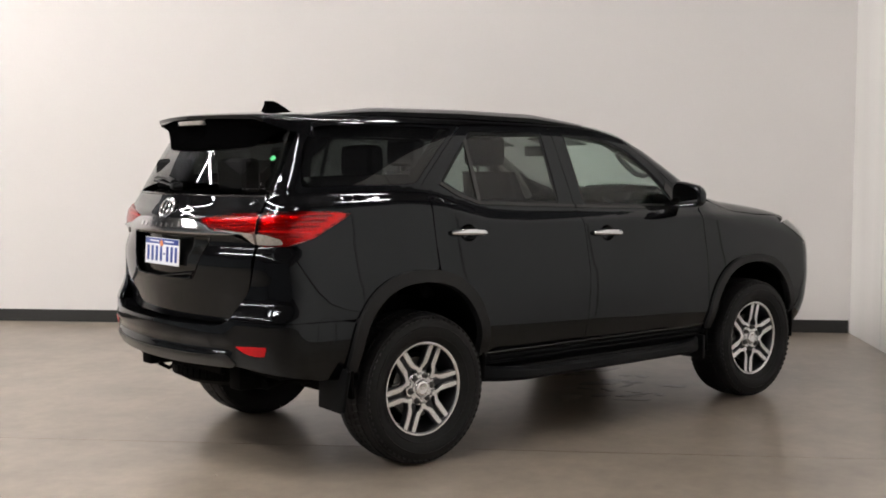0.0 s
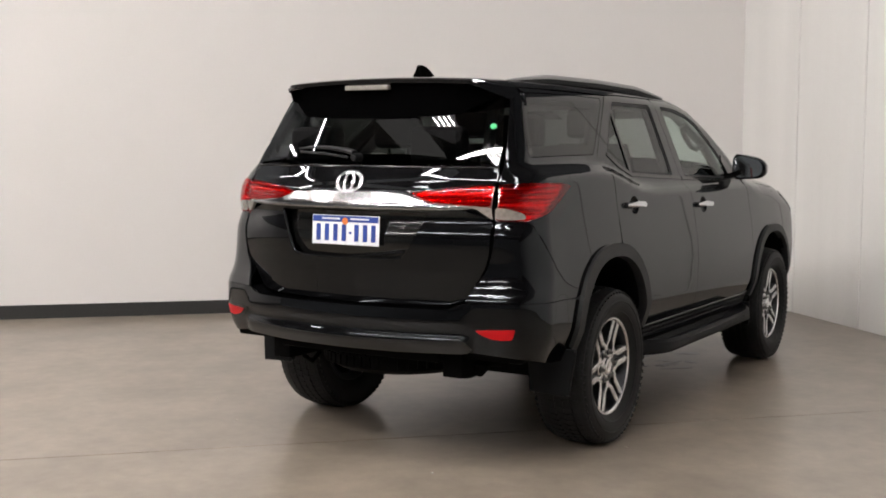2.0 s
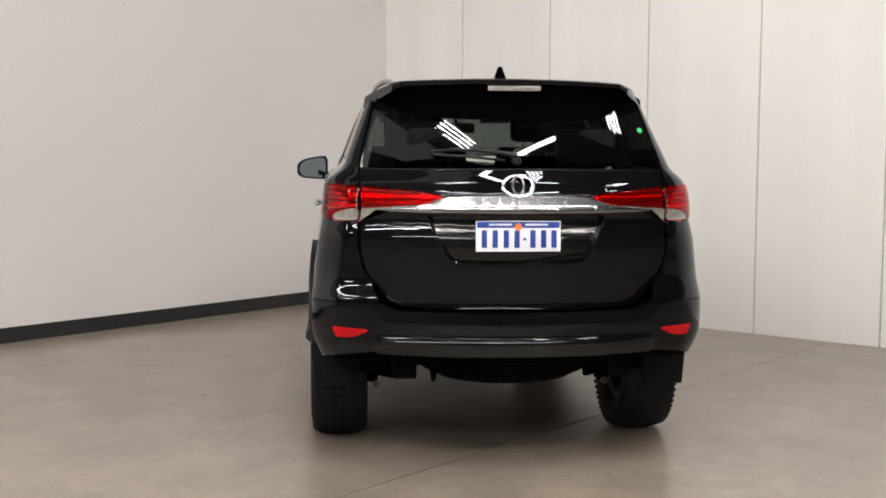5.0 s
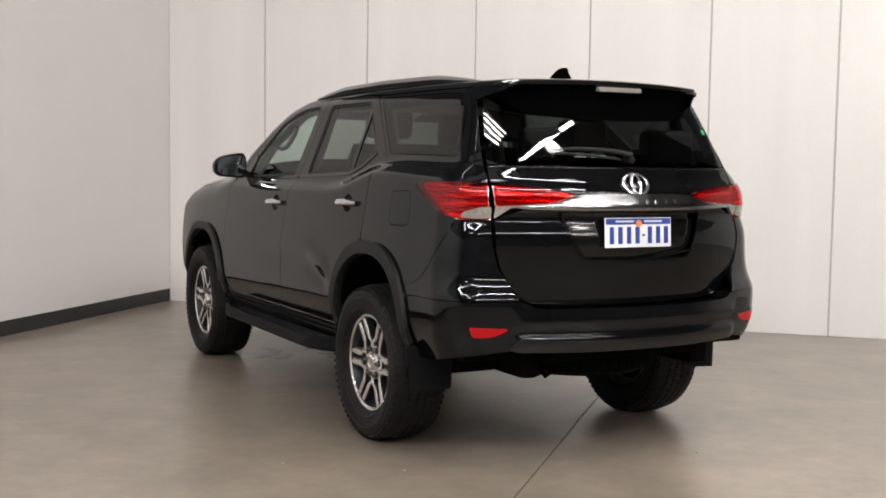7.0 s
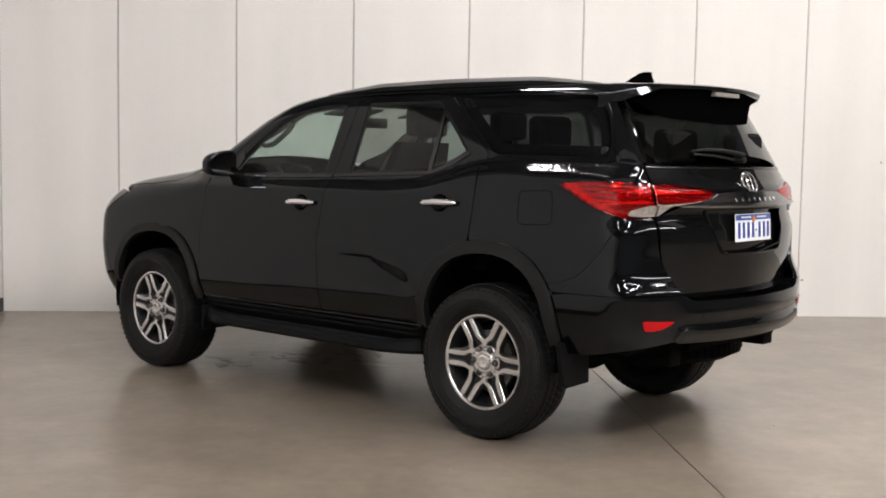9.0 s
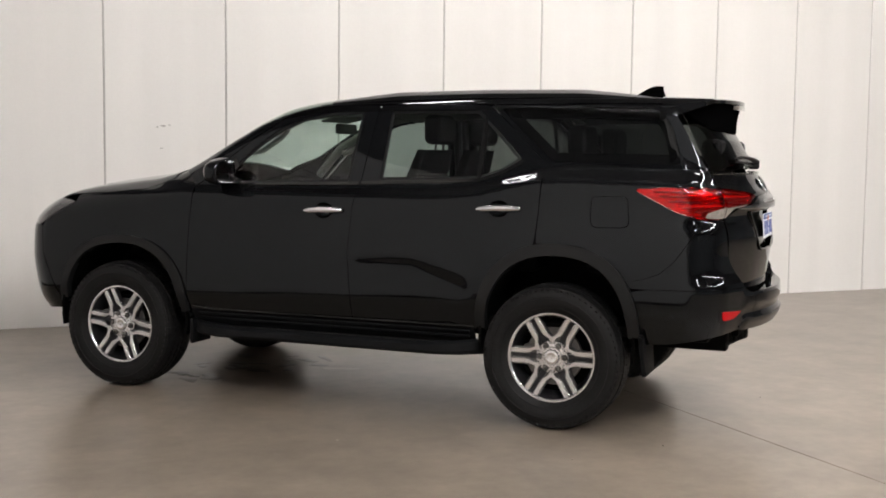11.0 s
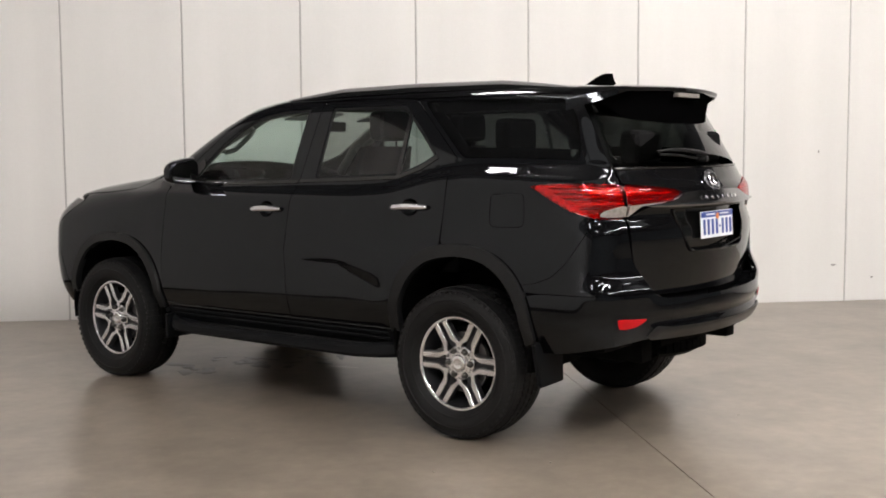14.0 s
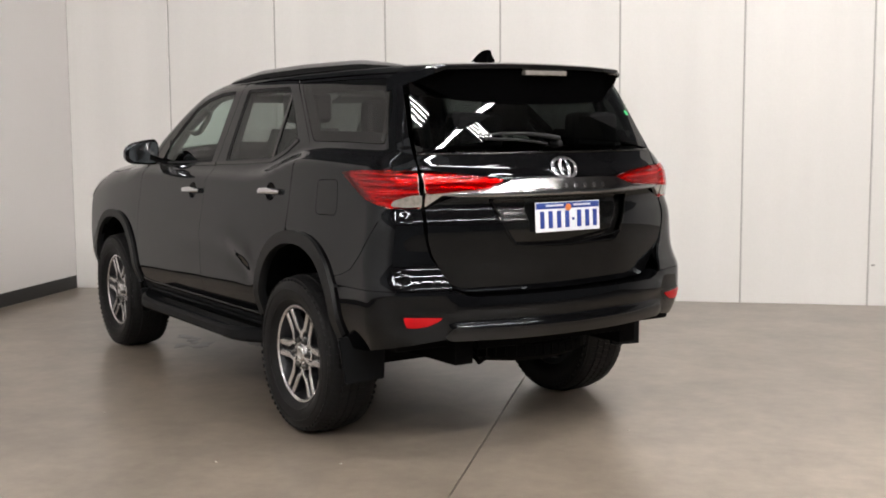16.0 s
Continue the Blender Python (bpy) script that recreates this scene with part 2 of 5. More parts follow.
CEIL = mat("ceiling_sheet", (0.16, 0.16, 0.165), 0.7, grain=0.05, scale=8, blotch=0.05)
UNSEEN_UPPER = mat("unseen_upper_wall", (0.075, 0.078, 0.085), 0.6, grain=0.05, scale=8, blotch=0.08)
BEAM = mat("roof_steel", (0.12, 0.12, 0.125), 0.5, grain=0.1, scale=20)
TUBE = glow("lamp_tube", (1.0, 0.955, 0.915), 107)
STRIP = glow("strip_diffuser", (1.0, 0.955, 0.915), 130)
FAR_WALL = mat("far_wall_grey", (0.27, 0.30, 0.32), 0.6, grain=0.02, scale=40, blotch=0.06, blotch_scale=0.4)
for m in (WALL_PAINT, PANEL_PAINT):
    for nd in m.node_tree.nodes:
        if nd.type == "TEX_NOISE":
            nd.inputs["Detail"].default_value = 2.5
# faint streaks run down the panels
nt = PANEL_PAINT.node_tree
stretch = nt.nodes.new("ShaderNodeMapping")
stretch.inputs["Scale"].default_value = (1.0, 1.0, 0.09)
broad = [nd for nd in nt.nodes if nd.type == "TEX_NOISE" and nd.inputs["Scale"].default_value < 10][0]
broad.inputs["Scale"].default_value, broad.inputs["Detail"].default_value = 2.6, 4
nt.links.new([nd for nd in nt.nodes if nd.type == "TEX_COORD"][0].outputs["Object"], stretch.inputs["Vector"])
nt.links.new(stretch.outputs["Vector"], broad.inputs["Vector"])
HALL = pose(0, 0, 0, 0, 0, 45)          # hall axes: u along (1, 1), v along (-1, 1)
UA, VB, U0, V0, HT = 4.32, -3.91, -20.0, 18.0, 6.2


def hall_box(name, u0, u1, v0, v1, z0, z1, material, parent=None, kind="", label="", bevel=0.0):
    bm = bmesh.new()
    add_box(bm, u0, u1, v0, v1, z0, z1, bevel, 1)
    ob = part(name, bm, material, parent, label)
    if parent is None:
        ob.matrix_world = HALL
    if kind:
        tagged(ob, kind=kind)
    return ob


JU = -0.30
floor = hall_box("floor", U0, UA + 0.3, VB - 0.3, V0, -0.3, -0.012, JOINT, kind="structure", label="polished grey-brown concrete floor with a saw-cut joint")
hall_box("slab", JU + 0.003, UA + 0.2, VB - 0.2, V0, -0.15, 0.0, FLOOR, floor)
hall_box("slab", U0, JU - 0.003, VB - 0.2, V0, -0.15, 0.0, FLOOR, floor)
WALL_TOP = 3.7
wall_a = hall_box("wall_north", UA, UA + 0.2, VB - 0.2, V0, -0.1, WALL_TOP, WALL_PAINT, kind="structure", label="smooth off-white painted wall")
sk = hall_box("baseboard", UA - 0.012, UA - 0.0005, VB + 0.012, V0, 0.0, 0.115, SKIRT, kind="structure", label="black skirting board")
# out of view; added dark so the side glass reflects little light
hall_box("wall_upper_north", UA + 0.01, UA + 0.2, VB - 0.2, V0, WALL_TOP, HT, UNSEEN_UPPER, kind="structure", label="unseen dark upper wall, added to darken window reflections")
hall_box("wall_upper_east", U0, UA, VB - 0.25, VB - 0.012, WALL_TOP, HT, UNSEEN_UPPER, kind="structure", label="unseen dark upper wall over the panels, added to darken window reflections")
wall_b = hall_box("wall_east", U0, UA, VB - 0.25, VB - 0.010, -0.1, WALL_TOP, SEAM, kind="structure", label="white wall of tall joined panels")
hall_box("wall_south", U0 - 0.2, U0, VB - 0.2, V0, -0.1, HT, FAR_WALL, kind="structure", label="plain grey wall")
hall_box("wall_west", U0, UA, V0, V0 + 0.2, -0.1, HT, FAR_WALL, kind="structure", label="plain grey wall")
ceiling = hall_box("ceiling", U0, UA, VB, V0, HT, HT + 0.1, CEIL, kind="structure", label="grey sheet-metal ceiling")
SEAM0, PITCH = 3.327, 1.0
u = SEAM0 + PITCH
edges = []
while u > U0:
    edges.append(u)
    u -= PITCH
edges = [min(e, UA) for e in edges] + [U0]
for a, b in zip(edges, edges[1:]):
    if a - b > 0.02:
        hall_box("wall_panel", b + 0.0075, a - 0.0075, VB - 0.016, VB, 0.0, WALL_TOP, PANEL_PAINT, wall_b, bevel=0.003)

# roof beams
for k in range(4):
    uu = 2.2 - 5.0 * k
    bm = bmesh.new()
    add_box(bm, uu - 0.08, uu + 0.08, VB, V0, HT - 0.02, HT)
    add_box(bm, uu - 0.006, uu + 0.006, VB, V0, HT - 0.35, HT)
    add_box(bm, uu - 0.08, uu + 0.08, VB, V0, HT - 0.37, HT - 0.35)
    ob = part("roof_beam", bm, BEAM)
    ob.matrix_world = HALL
    tagged(ob, "dark steel roof beam", "beam", "roof beams", "structure")


def ceiling_or_fill_lamp(x, y, z, turn, length=0.85):
    """Four tubes side by side."""
    ob = empty("ceiling_or_fill_lamp", "white ceiling light with four tubes; most are added fill", "ceiling light", pose(x, y, z, 0, 0, turn), "ceiling lights")
    bm = bmesh.new()
    add_box(bm, -0.50, 0.50, -0.20, 0.20, 0.04, 0.09, 0.01)
    part("lamp_housing", bm, BEAM, ob)
    for k in range(4):
        bm = bmesh.new()
        q = k - 1.5
        tube(bm, [(0.03 * q - length / 2, 0.095 * q, 0), (0.03 * q + length / 2, 0.095 * q, 0)], 0.014, 8)
        part("lamp_tube", bm, TUBE, ob)
    return ob


# first three read from reflections; the others are unseen, added as fill
for x, y, turn in ((-2.68, 0.71, 45), (-3.43, -1.02, 45), (-1.65, -2.95, 45), (-5.6, 2.2, 45), (-6.3, -2.0, 45), (-9.5, 0.0, 45), (-6.5, 7.0, 45), (-1.0, 8.5, 45), (2.3, -0.3, 45)):
    ceiling_or_fill_lamp(x, y, 5.2, turn)


def strip_or_fill_light(x0, y0, x1, y1, z):
    """A row of flat diffusers end to end under the roof."""
    run = Vector((x1 - x0, y1 - y0))
    ob = empty("strip_or_fill_light", "long white strip light under the roof; most are added fill", "strip light", pose(x0, y0, z, 0, 0, math.degrees(math.atan2(run.y, run.x))), "strip lights")
    n = max(1, round(run.length / 1.2))
    bm = bmesh.new()
    add_box(bm, 0, n * 1.2, -0.06, 0.06, 0.035, 0.09, 0.01)
    part("strip_housing", bm, BEAM, ob)
    for k in range(n):
        bm = bmesh.new()
        add_box(bm, k * 1.2 + 0.03, k * 1.2 + 1.17, -0.045, 0.045, 0.0, 0.035, 0.01, 2)
        part("strip_diffuser", bm, STRIP, ob)


# this row follows its reflection in the rear glass
strip_or_fill_light(-4.55, 1.35, -2.3, -2.15, 5.2)
# these five rows are made up to brighten the walls and floor
strip_or_fill_light(-5.6, 5.5, 2.4, 9.6, 5.6)
strip_or_fill_light(2.75, 0.35, -0.65, 3.75, 5.9)
strip_or_fill_light(-1.4, 5.0, -4.6, 8.2, 5.9)
strip_or_fill_light(-6.5, -5.0, -6.5, 5.8, 5.9)
strip_or_fill_light(-11.0, -5.0, -11.0, 7.0, 5.9)

# a translucent roof sheet runs the length of the hall
DAY = glow("skylight_sheet", (1.0, 0.96, 0.92), 0.8)
hall_box("skylight", -12.0, UA - 0.1, 3.5, 4.4, HT - 0.02, HT - 0.004, DAY, kind="structure", label="translucent roof sheet that lets daylight in")

# small things on the floor
CHIP = mat("pale_chip", (0.48, 0.46, 0.42), 0.6, grain=0.1, scale=200)
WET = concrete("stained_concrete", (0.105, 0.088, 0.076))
PALE = concrete("dry_spill", (0.36, 0.32, 0.27))
rnd = random.Random(7)


def blob(name, x, y, rx, ry, turn, material, label, category, height=0.0005, n=40, group=""):
    bm = bmesh.new()
    ph = [rnd.uniform(0, 6.3) for _ in range(4)]
    top, low = [], []
    for k in range(n):
        a = 2 * math.pi * k / n
        r = 1 + 0.22 * math.sin(2 * a + ph[0]) + 0.16 * math.sin(3 * a + ph[1]) + 0.12 * math.sin(5 * a + ph[2]) + 0.08 * math.sin(8 * a + ph[3])
        p = Vector((rx * r * math.cos(a), ry * r * math.sin(a), 0))
        top.append(bm.verts.new(p * 0.96 + Vector((0, 0, height))))
        low.append(bm.verts.new(p))
    bm.faces.new(top)
    bm.faces.new(low[::-1])
    for k in range(n):
        bm.faces.new((low[k], low[(k + 1) % n], top[(k + 1) % n], top[k]))
    ob = part(name, bm, material)
    ob.matrix_world = pose(x, y, 0, 0, 0, turn)
    return tagged(ob, label, category, group)


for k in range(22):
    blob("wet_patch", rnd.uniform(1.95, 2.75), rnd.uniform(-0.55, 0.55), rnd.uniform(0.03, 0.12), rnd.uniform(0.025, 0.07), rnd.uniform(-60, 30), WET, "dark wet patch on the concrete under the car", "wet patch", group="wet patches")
blob("spill_mark", 1.77, -0.17, 0.12, 0.055, 40, PALE, "pale dried spill on the concrete floor", "spill mark")
for x, y in ((-0.925, -0.427), (-0.62, 0.98), (-0.28, 1.42), (-0.05, -0.98), (0.9, 1.55)):
    bm = bmesh.new()
    bmesh.ops.create_icosphere(bm, subdivisions=1, radius=0.008)
    for v in bm.verts:
        v.co = Vector((v.co.x * rnd.uniform(0.7, 1.4), v.co.y * rnd.uniform(0.6, 1.2), v.co.z * 0.5 + 0.003))
    ob = part("stone_chip", bm, CHIP)
    ob.matrix_world = pose(x, y, 0.0005, 0, 0, rnd.uniform(0, 180))
    tagged(ob, "tiny pale chip lying on the concrete floor", "stone chip", "stone chips")

# scuffs on the panel wall
SCUFF = mat("scuff_grey", (0.38, 0.365, 0.35), 0.8, grain=0.3, scale=80)
for u, z, w, h in ((1.85, 1.645, 0.035, 0.012), (1.80, 1.652, 0.014, 0.008), (1.90, 1.632, 0.012, 0.014), (1.865, 1.46, 0.022, 0.006), (1.06, 0.212, 0.06, 0.012), (1.10, 0.190, 0.02, 0.02), (1.94, 0.547, 0.025, 0.005), (-3.94, 0.22, 0.02, 0.02), (-3.56, 0.34, 0.04, 0.014), (-3.39, 1.389, 0.012, 0.02), (-2.71, 0.329, 0.03, 0.012)):
    bm = bmesh.new()
    top, low = [], []
    for k in range(14):
        a = 2 * math.pi * k / 14
        r = rnd.uniform(0.35, 0.85)
        top.append(bm.verts.new((w * r * math.cos(a), 0.0012, h * r * math.sin(a))))
        low.append(bm.verts.new((w * r * math.cos(a) * 1.03, 0, h * r * math.sin(a) * 1.03)))
    bm.faces.new(top)
    bm.faces.new(low[::-1])
    for k in range(14):
        bm.faces.new((low[k], low[(k + 1) % 14], top[(k + 1) % 14], top[k]))
    ob = part("scuff_mark", bm, SCUFF)
    ob.matrix_world = HALL @ pose(u, VB, z)
    tagged(ob, "small grey scuff on the white wall panel", "scuff mark", "scuff marks")
# ---- the car's body surface ----
def curve(points, sigma=0.02, lo=-2.0, hi=4.5, n=3251):
    """A smoothed run through (x, y) control points."""
    xs = np.linspace(lo, hi, n)
    p = np.array(points, float)
    ys = np.interp(xs, p[:, 0], p[:, 1])
    s0 = (p[1, 1] - p[0, 1]) / (p[1, 0] - p[0, 0])
    s1 = (p[-1, 1] - p[-2, 1]) / (p[-1, 0] - p[-2, 0])
    ys = np.where(xs < p[0, 0], p[0, 1] + s0 * (xs - p[0, 0]), ys)
    ys = np.where(xs > p[-1, 0], p[-1, 1] + s1 * (xs - p[-1, 0]), ys)
    dx = xs[1] - xs[0]
    k = np.arange(-int(4 * sigma / dx) - 1, int(4 * sigma / dx) + 2) * dx
    w = np.exp(-0.5 * (k / sigma) ** 2)
    w /= w.sum()
    half = len(k) // 2
    ext = np.concatenate([ys[0] - (ys[1] - ys[0]) * np.arange(half, 0, -1), ys, ys[-1] + (ys[-1] - ys[-2]) * np.arange(1, half + 1)])
    ys = np.convolve(ext, w, "valid")
    return lambda v: np.interp(v, xs, ys)


def step01(a, b, v):
    t = np.clip((v - a) / (b - a), 0, 1)
    return t * t * t * (t * (6 * t - 15) + 10)


LOWER = curve([(0.30, 0.77), (0.40, 0.815), (0.50, 0.853), (0.585, 0.887), (0.625, 0.8985), (0.70, 0.9000), (0.80, 0.8985), (0.92, 0.8895), (1.05, 0.871), (1.15, 0.857), (1.28, 0.842), (1.40, 0.82)], 0.014)
UPPER = curve([(1.00, 0.872), (1.25, 0.798), (1.36, 0.76), (1.63, 0.657), (1.75, 0.61), (1.85, 0.565)], 0.03)
SHOULDER = curve([(-1.2, 1.315), (-0.7, 1.33), (-0.1, 1.345), (0.12, 1.335), (0.45, 1.245), (0.7, 1.225), (2.2, 1.215), (3.6, 1.20)], 0.07)
PLAN = curve([(-1.1, 0.965), (-0.7, 0.985), (-0.2, 1.0), (2.4, 1.0), (2.9, 0.99), (3.3, 0.966), (3.7, 0.925)], 0.12)
REAR = curve([(0.40, -1.00), (0.66, -1.045), (0.765, -1.05), (0.80, -1.038), (0.84, -1.014), (0.88, -1.000), (0.94, -0.996), (1.00, -0.997), (1.04, -0.996), (1.07, -0.989), (1.10, -0.977), (1.13, -0.964), (1.18, -0.983), (1.25, -0.972), (1.36, -0.90), (1.52, -0.80), (1.70, -0.69), (1.85, -0.60)], 0.013)
GATE = curve([(0.65, -0.955), (0.80, -0.972), (0.90, -0.988), (1.00, -0.997), (1.04, -0.996), (1.07, -0.989), (1.10, -0.977), (1.13, -0.964), (1.18, -0.983), (1.25, -0.972), (1.36, -0.90), (1.52, -0.80), (1.70, -0.69), (1.85, -0.60)], 0.013)


def with_glass(low):
    """The rear face: a low part by its own run, the leaning glass above on one smooth bow."""
    def g(z):
        k = step01(1.23, 1.31, z)
        bow = -0.799 + 0.618 * (z - 1.53) + 0.25 * (z - 1.53) ** 2
        return low(z) * (1 - k) + bow * k
    return g


REAR, GATE = with_glass(REAR), with_glass(GATE)
BUMP = curve([(0.40, -0.93), (0.50, -0.97), (0.545, -1.025), (0.59, -1.05), (0.605, -1.052), (0.635, -1.036), (0.655, -1.041), (0.675, -1.054), (0.73, -1.05), (0.80, -1.035), (0.95, -1.0)], 0.007)
BUMP_SIDE = curve([(0.40, -0.95), (0.50, -0.99), (0.57, -1.03), (0.66, -1.048), (0.765, -1.05), (0.80, -1.038), (0.84, -1.014), (0.95, -0.997)], 0.013)
TOP = curve([(-1.2, 1.68), (-0.8, 1.712), (-0.5, 1.735), (0.0, 1.752), (0.5, 1.756), (1.0, 1.747), (1.36, 1.728), (1.505, 1.722), (1.72, 1.684), (1.895, 1.610), (2.068, 1.512), (2.25, 1.400), (2.40, 1.328), (2.6, 1.276), (3.04, 1.222), (3.26, 1.182), (3.47, 1.11), (3.62, 1.03)], 0.035)
CROWN = curve([(-1.0, 0.03), (1.2, 0.035), (1.7, 0.07), (2.2, 0.06), (2.6, 0.045), (3.6, 0.04)], 0.1)
NOSE = curve([(0.35, 3.52), (0.5, 3.655), (0.75, 3.705), (0.95, 3.70), (1.05, 3.66), (1.12, 3.58), (1.2, 3.42), (1.3, 3.2)], 0.03)


def skin(rear, bend=0.28, hollow=1.0, corner=0.085, wrap=0.20):
    def f(x, y, z):
        y = np.abs(y)
        drop = 0.026 * (1.25 - np.clip(x, 0.2, 2.3)) * (1 - step01(0.68, 0.98, z)) * step01(-0.35, 0.15, x)
        low, up = LOWER(z - drop), UPPER(z)
        zs = SHOULDER(x)
        s = 1 - step01(zs - 0.055, zs + 0.045, z)
        w = (up + (low - up) * s) * PLAN(x)
        w = w + (1 - step01(-0.78, -0.46, x)) * (0.006 * (1 - step01(0.765, 0.84, z)) + 0.004 * (1 - step01(1.03, 1.12, z)))
        zc = 0.852 - 0.40 * np.maximum(0.80 - x, 0) ** 1.25 - 0.06 * np.maximum(x - 0.95, 0)
        dent = hollow * 0.21 * np.exp(-((z - zc) / 0.068) ** 2) * step01(0.40, 0.58, x) * (1 - step01(0.80, 1.72, x))
        w = w + dent * (z - zc)
        d1 = w - y
        d2 = x - (rear(y, z) + bend * y * y + wrap * step01(1.28, 1.60, z) * y ** 6)
        d3 = TOP(x) + CROWN(x) * (1 - (y / 0.6) ** 2) - z
        d4 = NOSE(z) - 0.36 * y * y - x
        r = 0.13 + (corner - 0.13) * step01(1.25, 1.42, z)
        m = np.maximum(r - d1, 0) ** 2 + np.maximum(r - d2, 0) ** 2 + np.maximum(r - d3, 0) ** 2 + np.maximum(r - d4, 0) ** 2
        return r - np.sqrt(m)
    return f


BODY = skin(lambda y, z: REAR(z))
PLAIN = skin(lambda y, z: REAR(z), hollow=0.0)
GATE_SKIN = skin(lambda y, z: GATE(z))
PANE_SKIN = skin(lambda y, z: GATE(z), corner=0.03, wrap=0.10)
BUMPER_SKIN = skin(lambda y, z: BUMP(z) + (BUMP_SIDE(z) - BUMP(z)) * step01(0.56, 0.66, y))


def march(f, p, d, s1, s0, off=0.0):
    """The first place, coming in against d, where the surface lies."""
    n = int((s1 - s0) / 0.02) + 2
    s = np.full(len(p), s1)
    done = np.zeros(len(p), bool)
    hit = np.full(len(p), s0)
    for v in np.linspace(s1, s0, n):
        q = p + v * d
        inside = (f(q[:, 0], q[:, 1], q[:, 2]) > off) & ~done
        hit[inside] = v
        done |= inside
        if done.all():
            break
    a, b = hit.copy(), hit + (s1 - s0) / (n - 1)
    for _ in range(28):
        m = (a + b) / 2
        q = p + m[:, None] * d
        ins = f(q[:, 0], q[:, 1], q[:, 2]) > off
        a, b = np.where(ins, m, a), np.where(ins, b, m)
    return p + a[:, None] * d


def grads(f, p, e=0.002):
    g = np.zeros_like(p)
    for k in range(3):
        h = np.zeros(3)
        h[k] = e
        a, b = p + h, p - h
        g[:, k] = f(b[:, 0], b[:, 1], b[:, 2]) - f(a[:, 0], a[:, 1], a[:, 2])
    return g / np.maximum(np.linalg.norm(g, axis=1, keepdims=True), 1e-9)


def S(x, z):
    return ("s", x, z)


def R(y, z):
    return ("r", y, z)


def T(x, y):
    return ("t", x, y)


def place(f, q):
    k, a, b = q
    if k == "s":
        return march(f, np.array([[a, 0.0, b]]), np.array([0, 1.0, 0]), 1.2, 0.2)[0]
    if k == "r":
        return march(f, np.array([[0.0, a, b]]), np.array([-1.0, 0, 0]), 1.3, 0.3)[0]
    if k == "f":
        return march(f, np.array([[0.0, a, b]]), np.array([1.0, 0, 0]), 3.9, 2.6)[0]
    return march(f, np.array([[a, b, 0.0]]), np.array([0, 0, 1.0]), 2.0, 0.8)[0]


def soften(pts, k=0.0, rounds=2):
    pts = [np.array(p, float) for p in pts]
    for _ in range(rounds if k else 0):
        out = []
        for i, p in enumerate(pts):
            a, b = pts[i - 1], pts[(i + 1) % len(pts)]
            la, lb = np.linalg.norm(a - p), np.linalg.norm(b - p)
            ca, cb = min(k, la * 0.3), min(k, lb * 0.3)
            out += [p + (a - p) / la * ca, p + (b - p) / lb * cb]
        pts = out
    return pts


def shrink(pts, gap):
    p = np.array(pts)
    a = 0.5 * np.sum(p[:, 0] * np.roll(p[:, 1], -1) - np.roll(p[:, 0], -1) * p[:, 1])
    t = np.roll(p, -1, 0) - np.roll(p, 1, 0)
    n = np.stack([-t[:, 1], t[:, 0]], 1) / np.maximum(np.linalg.norm(t, axis=1, keepdims=True), 1e-9)
    return list(p + n * gap * (1 if a > 0 else -1))


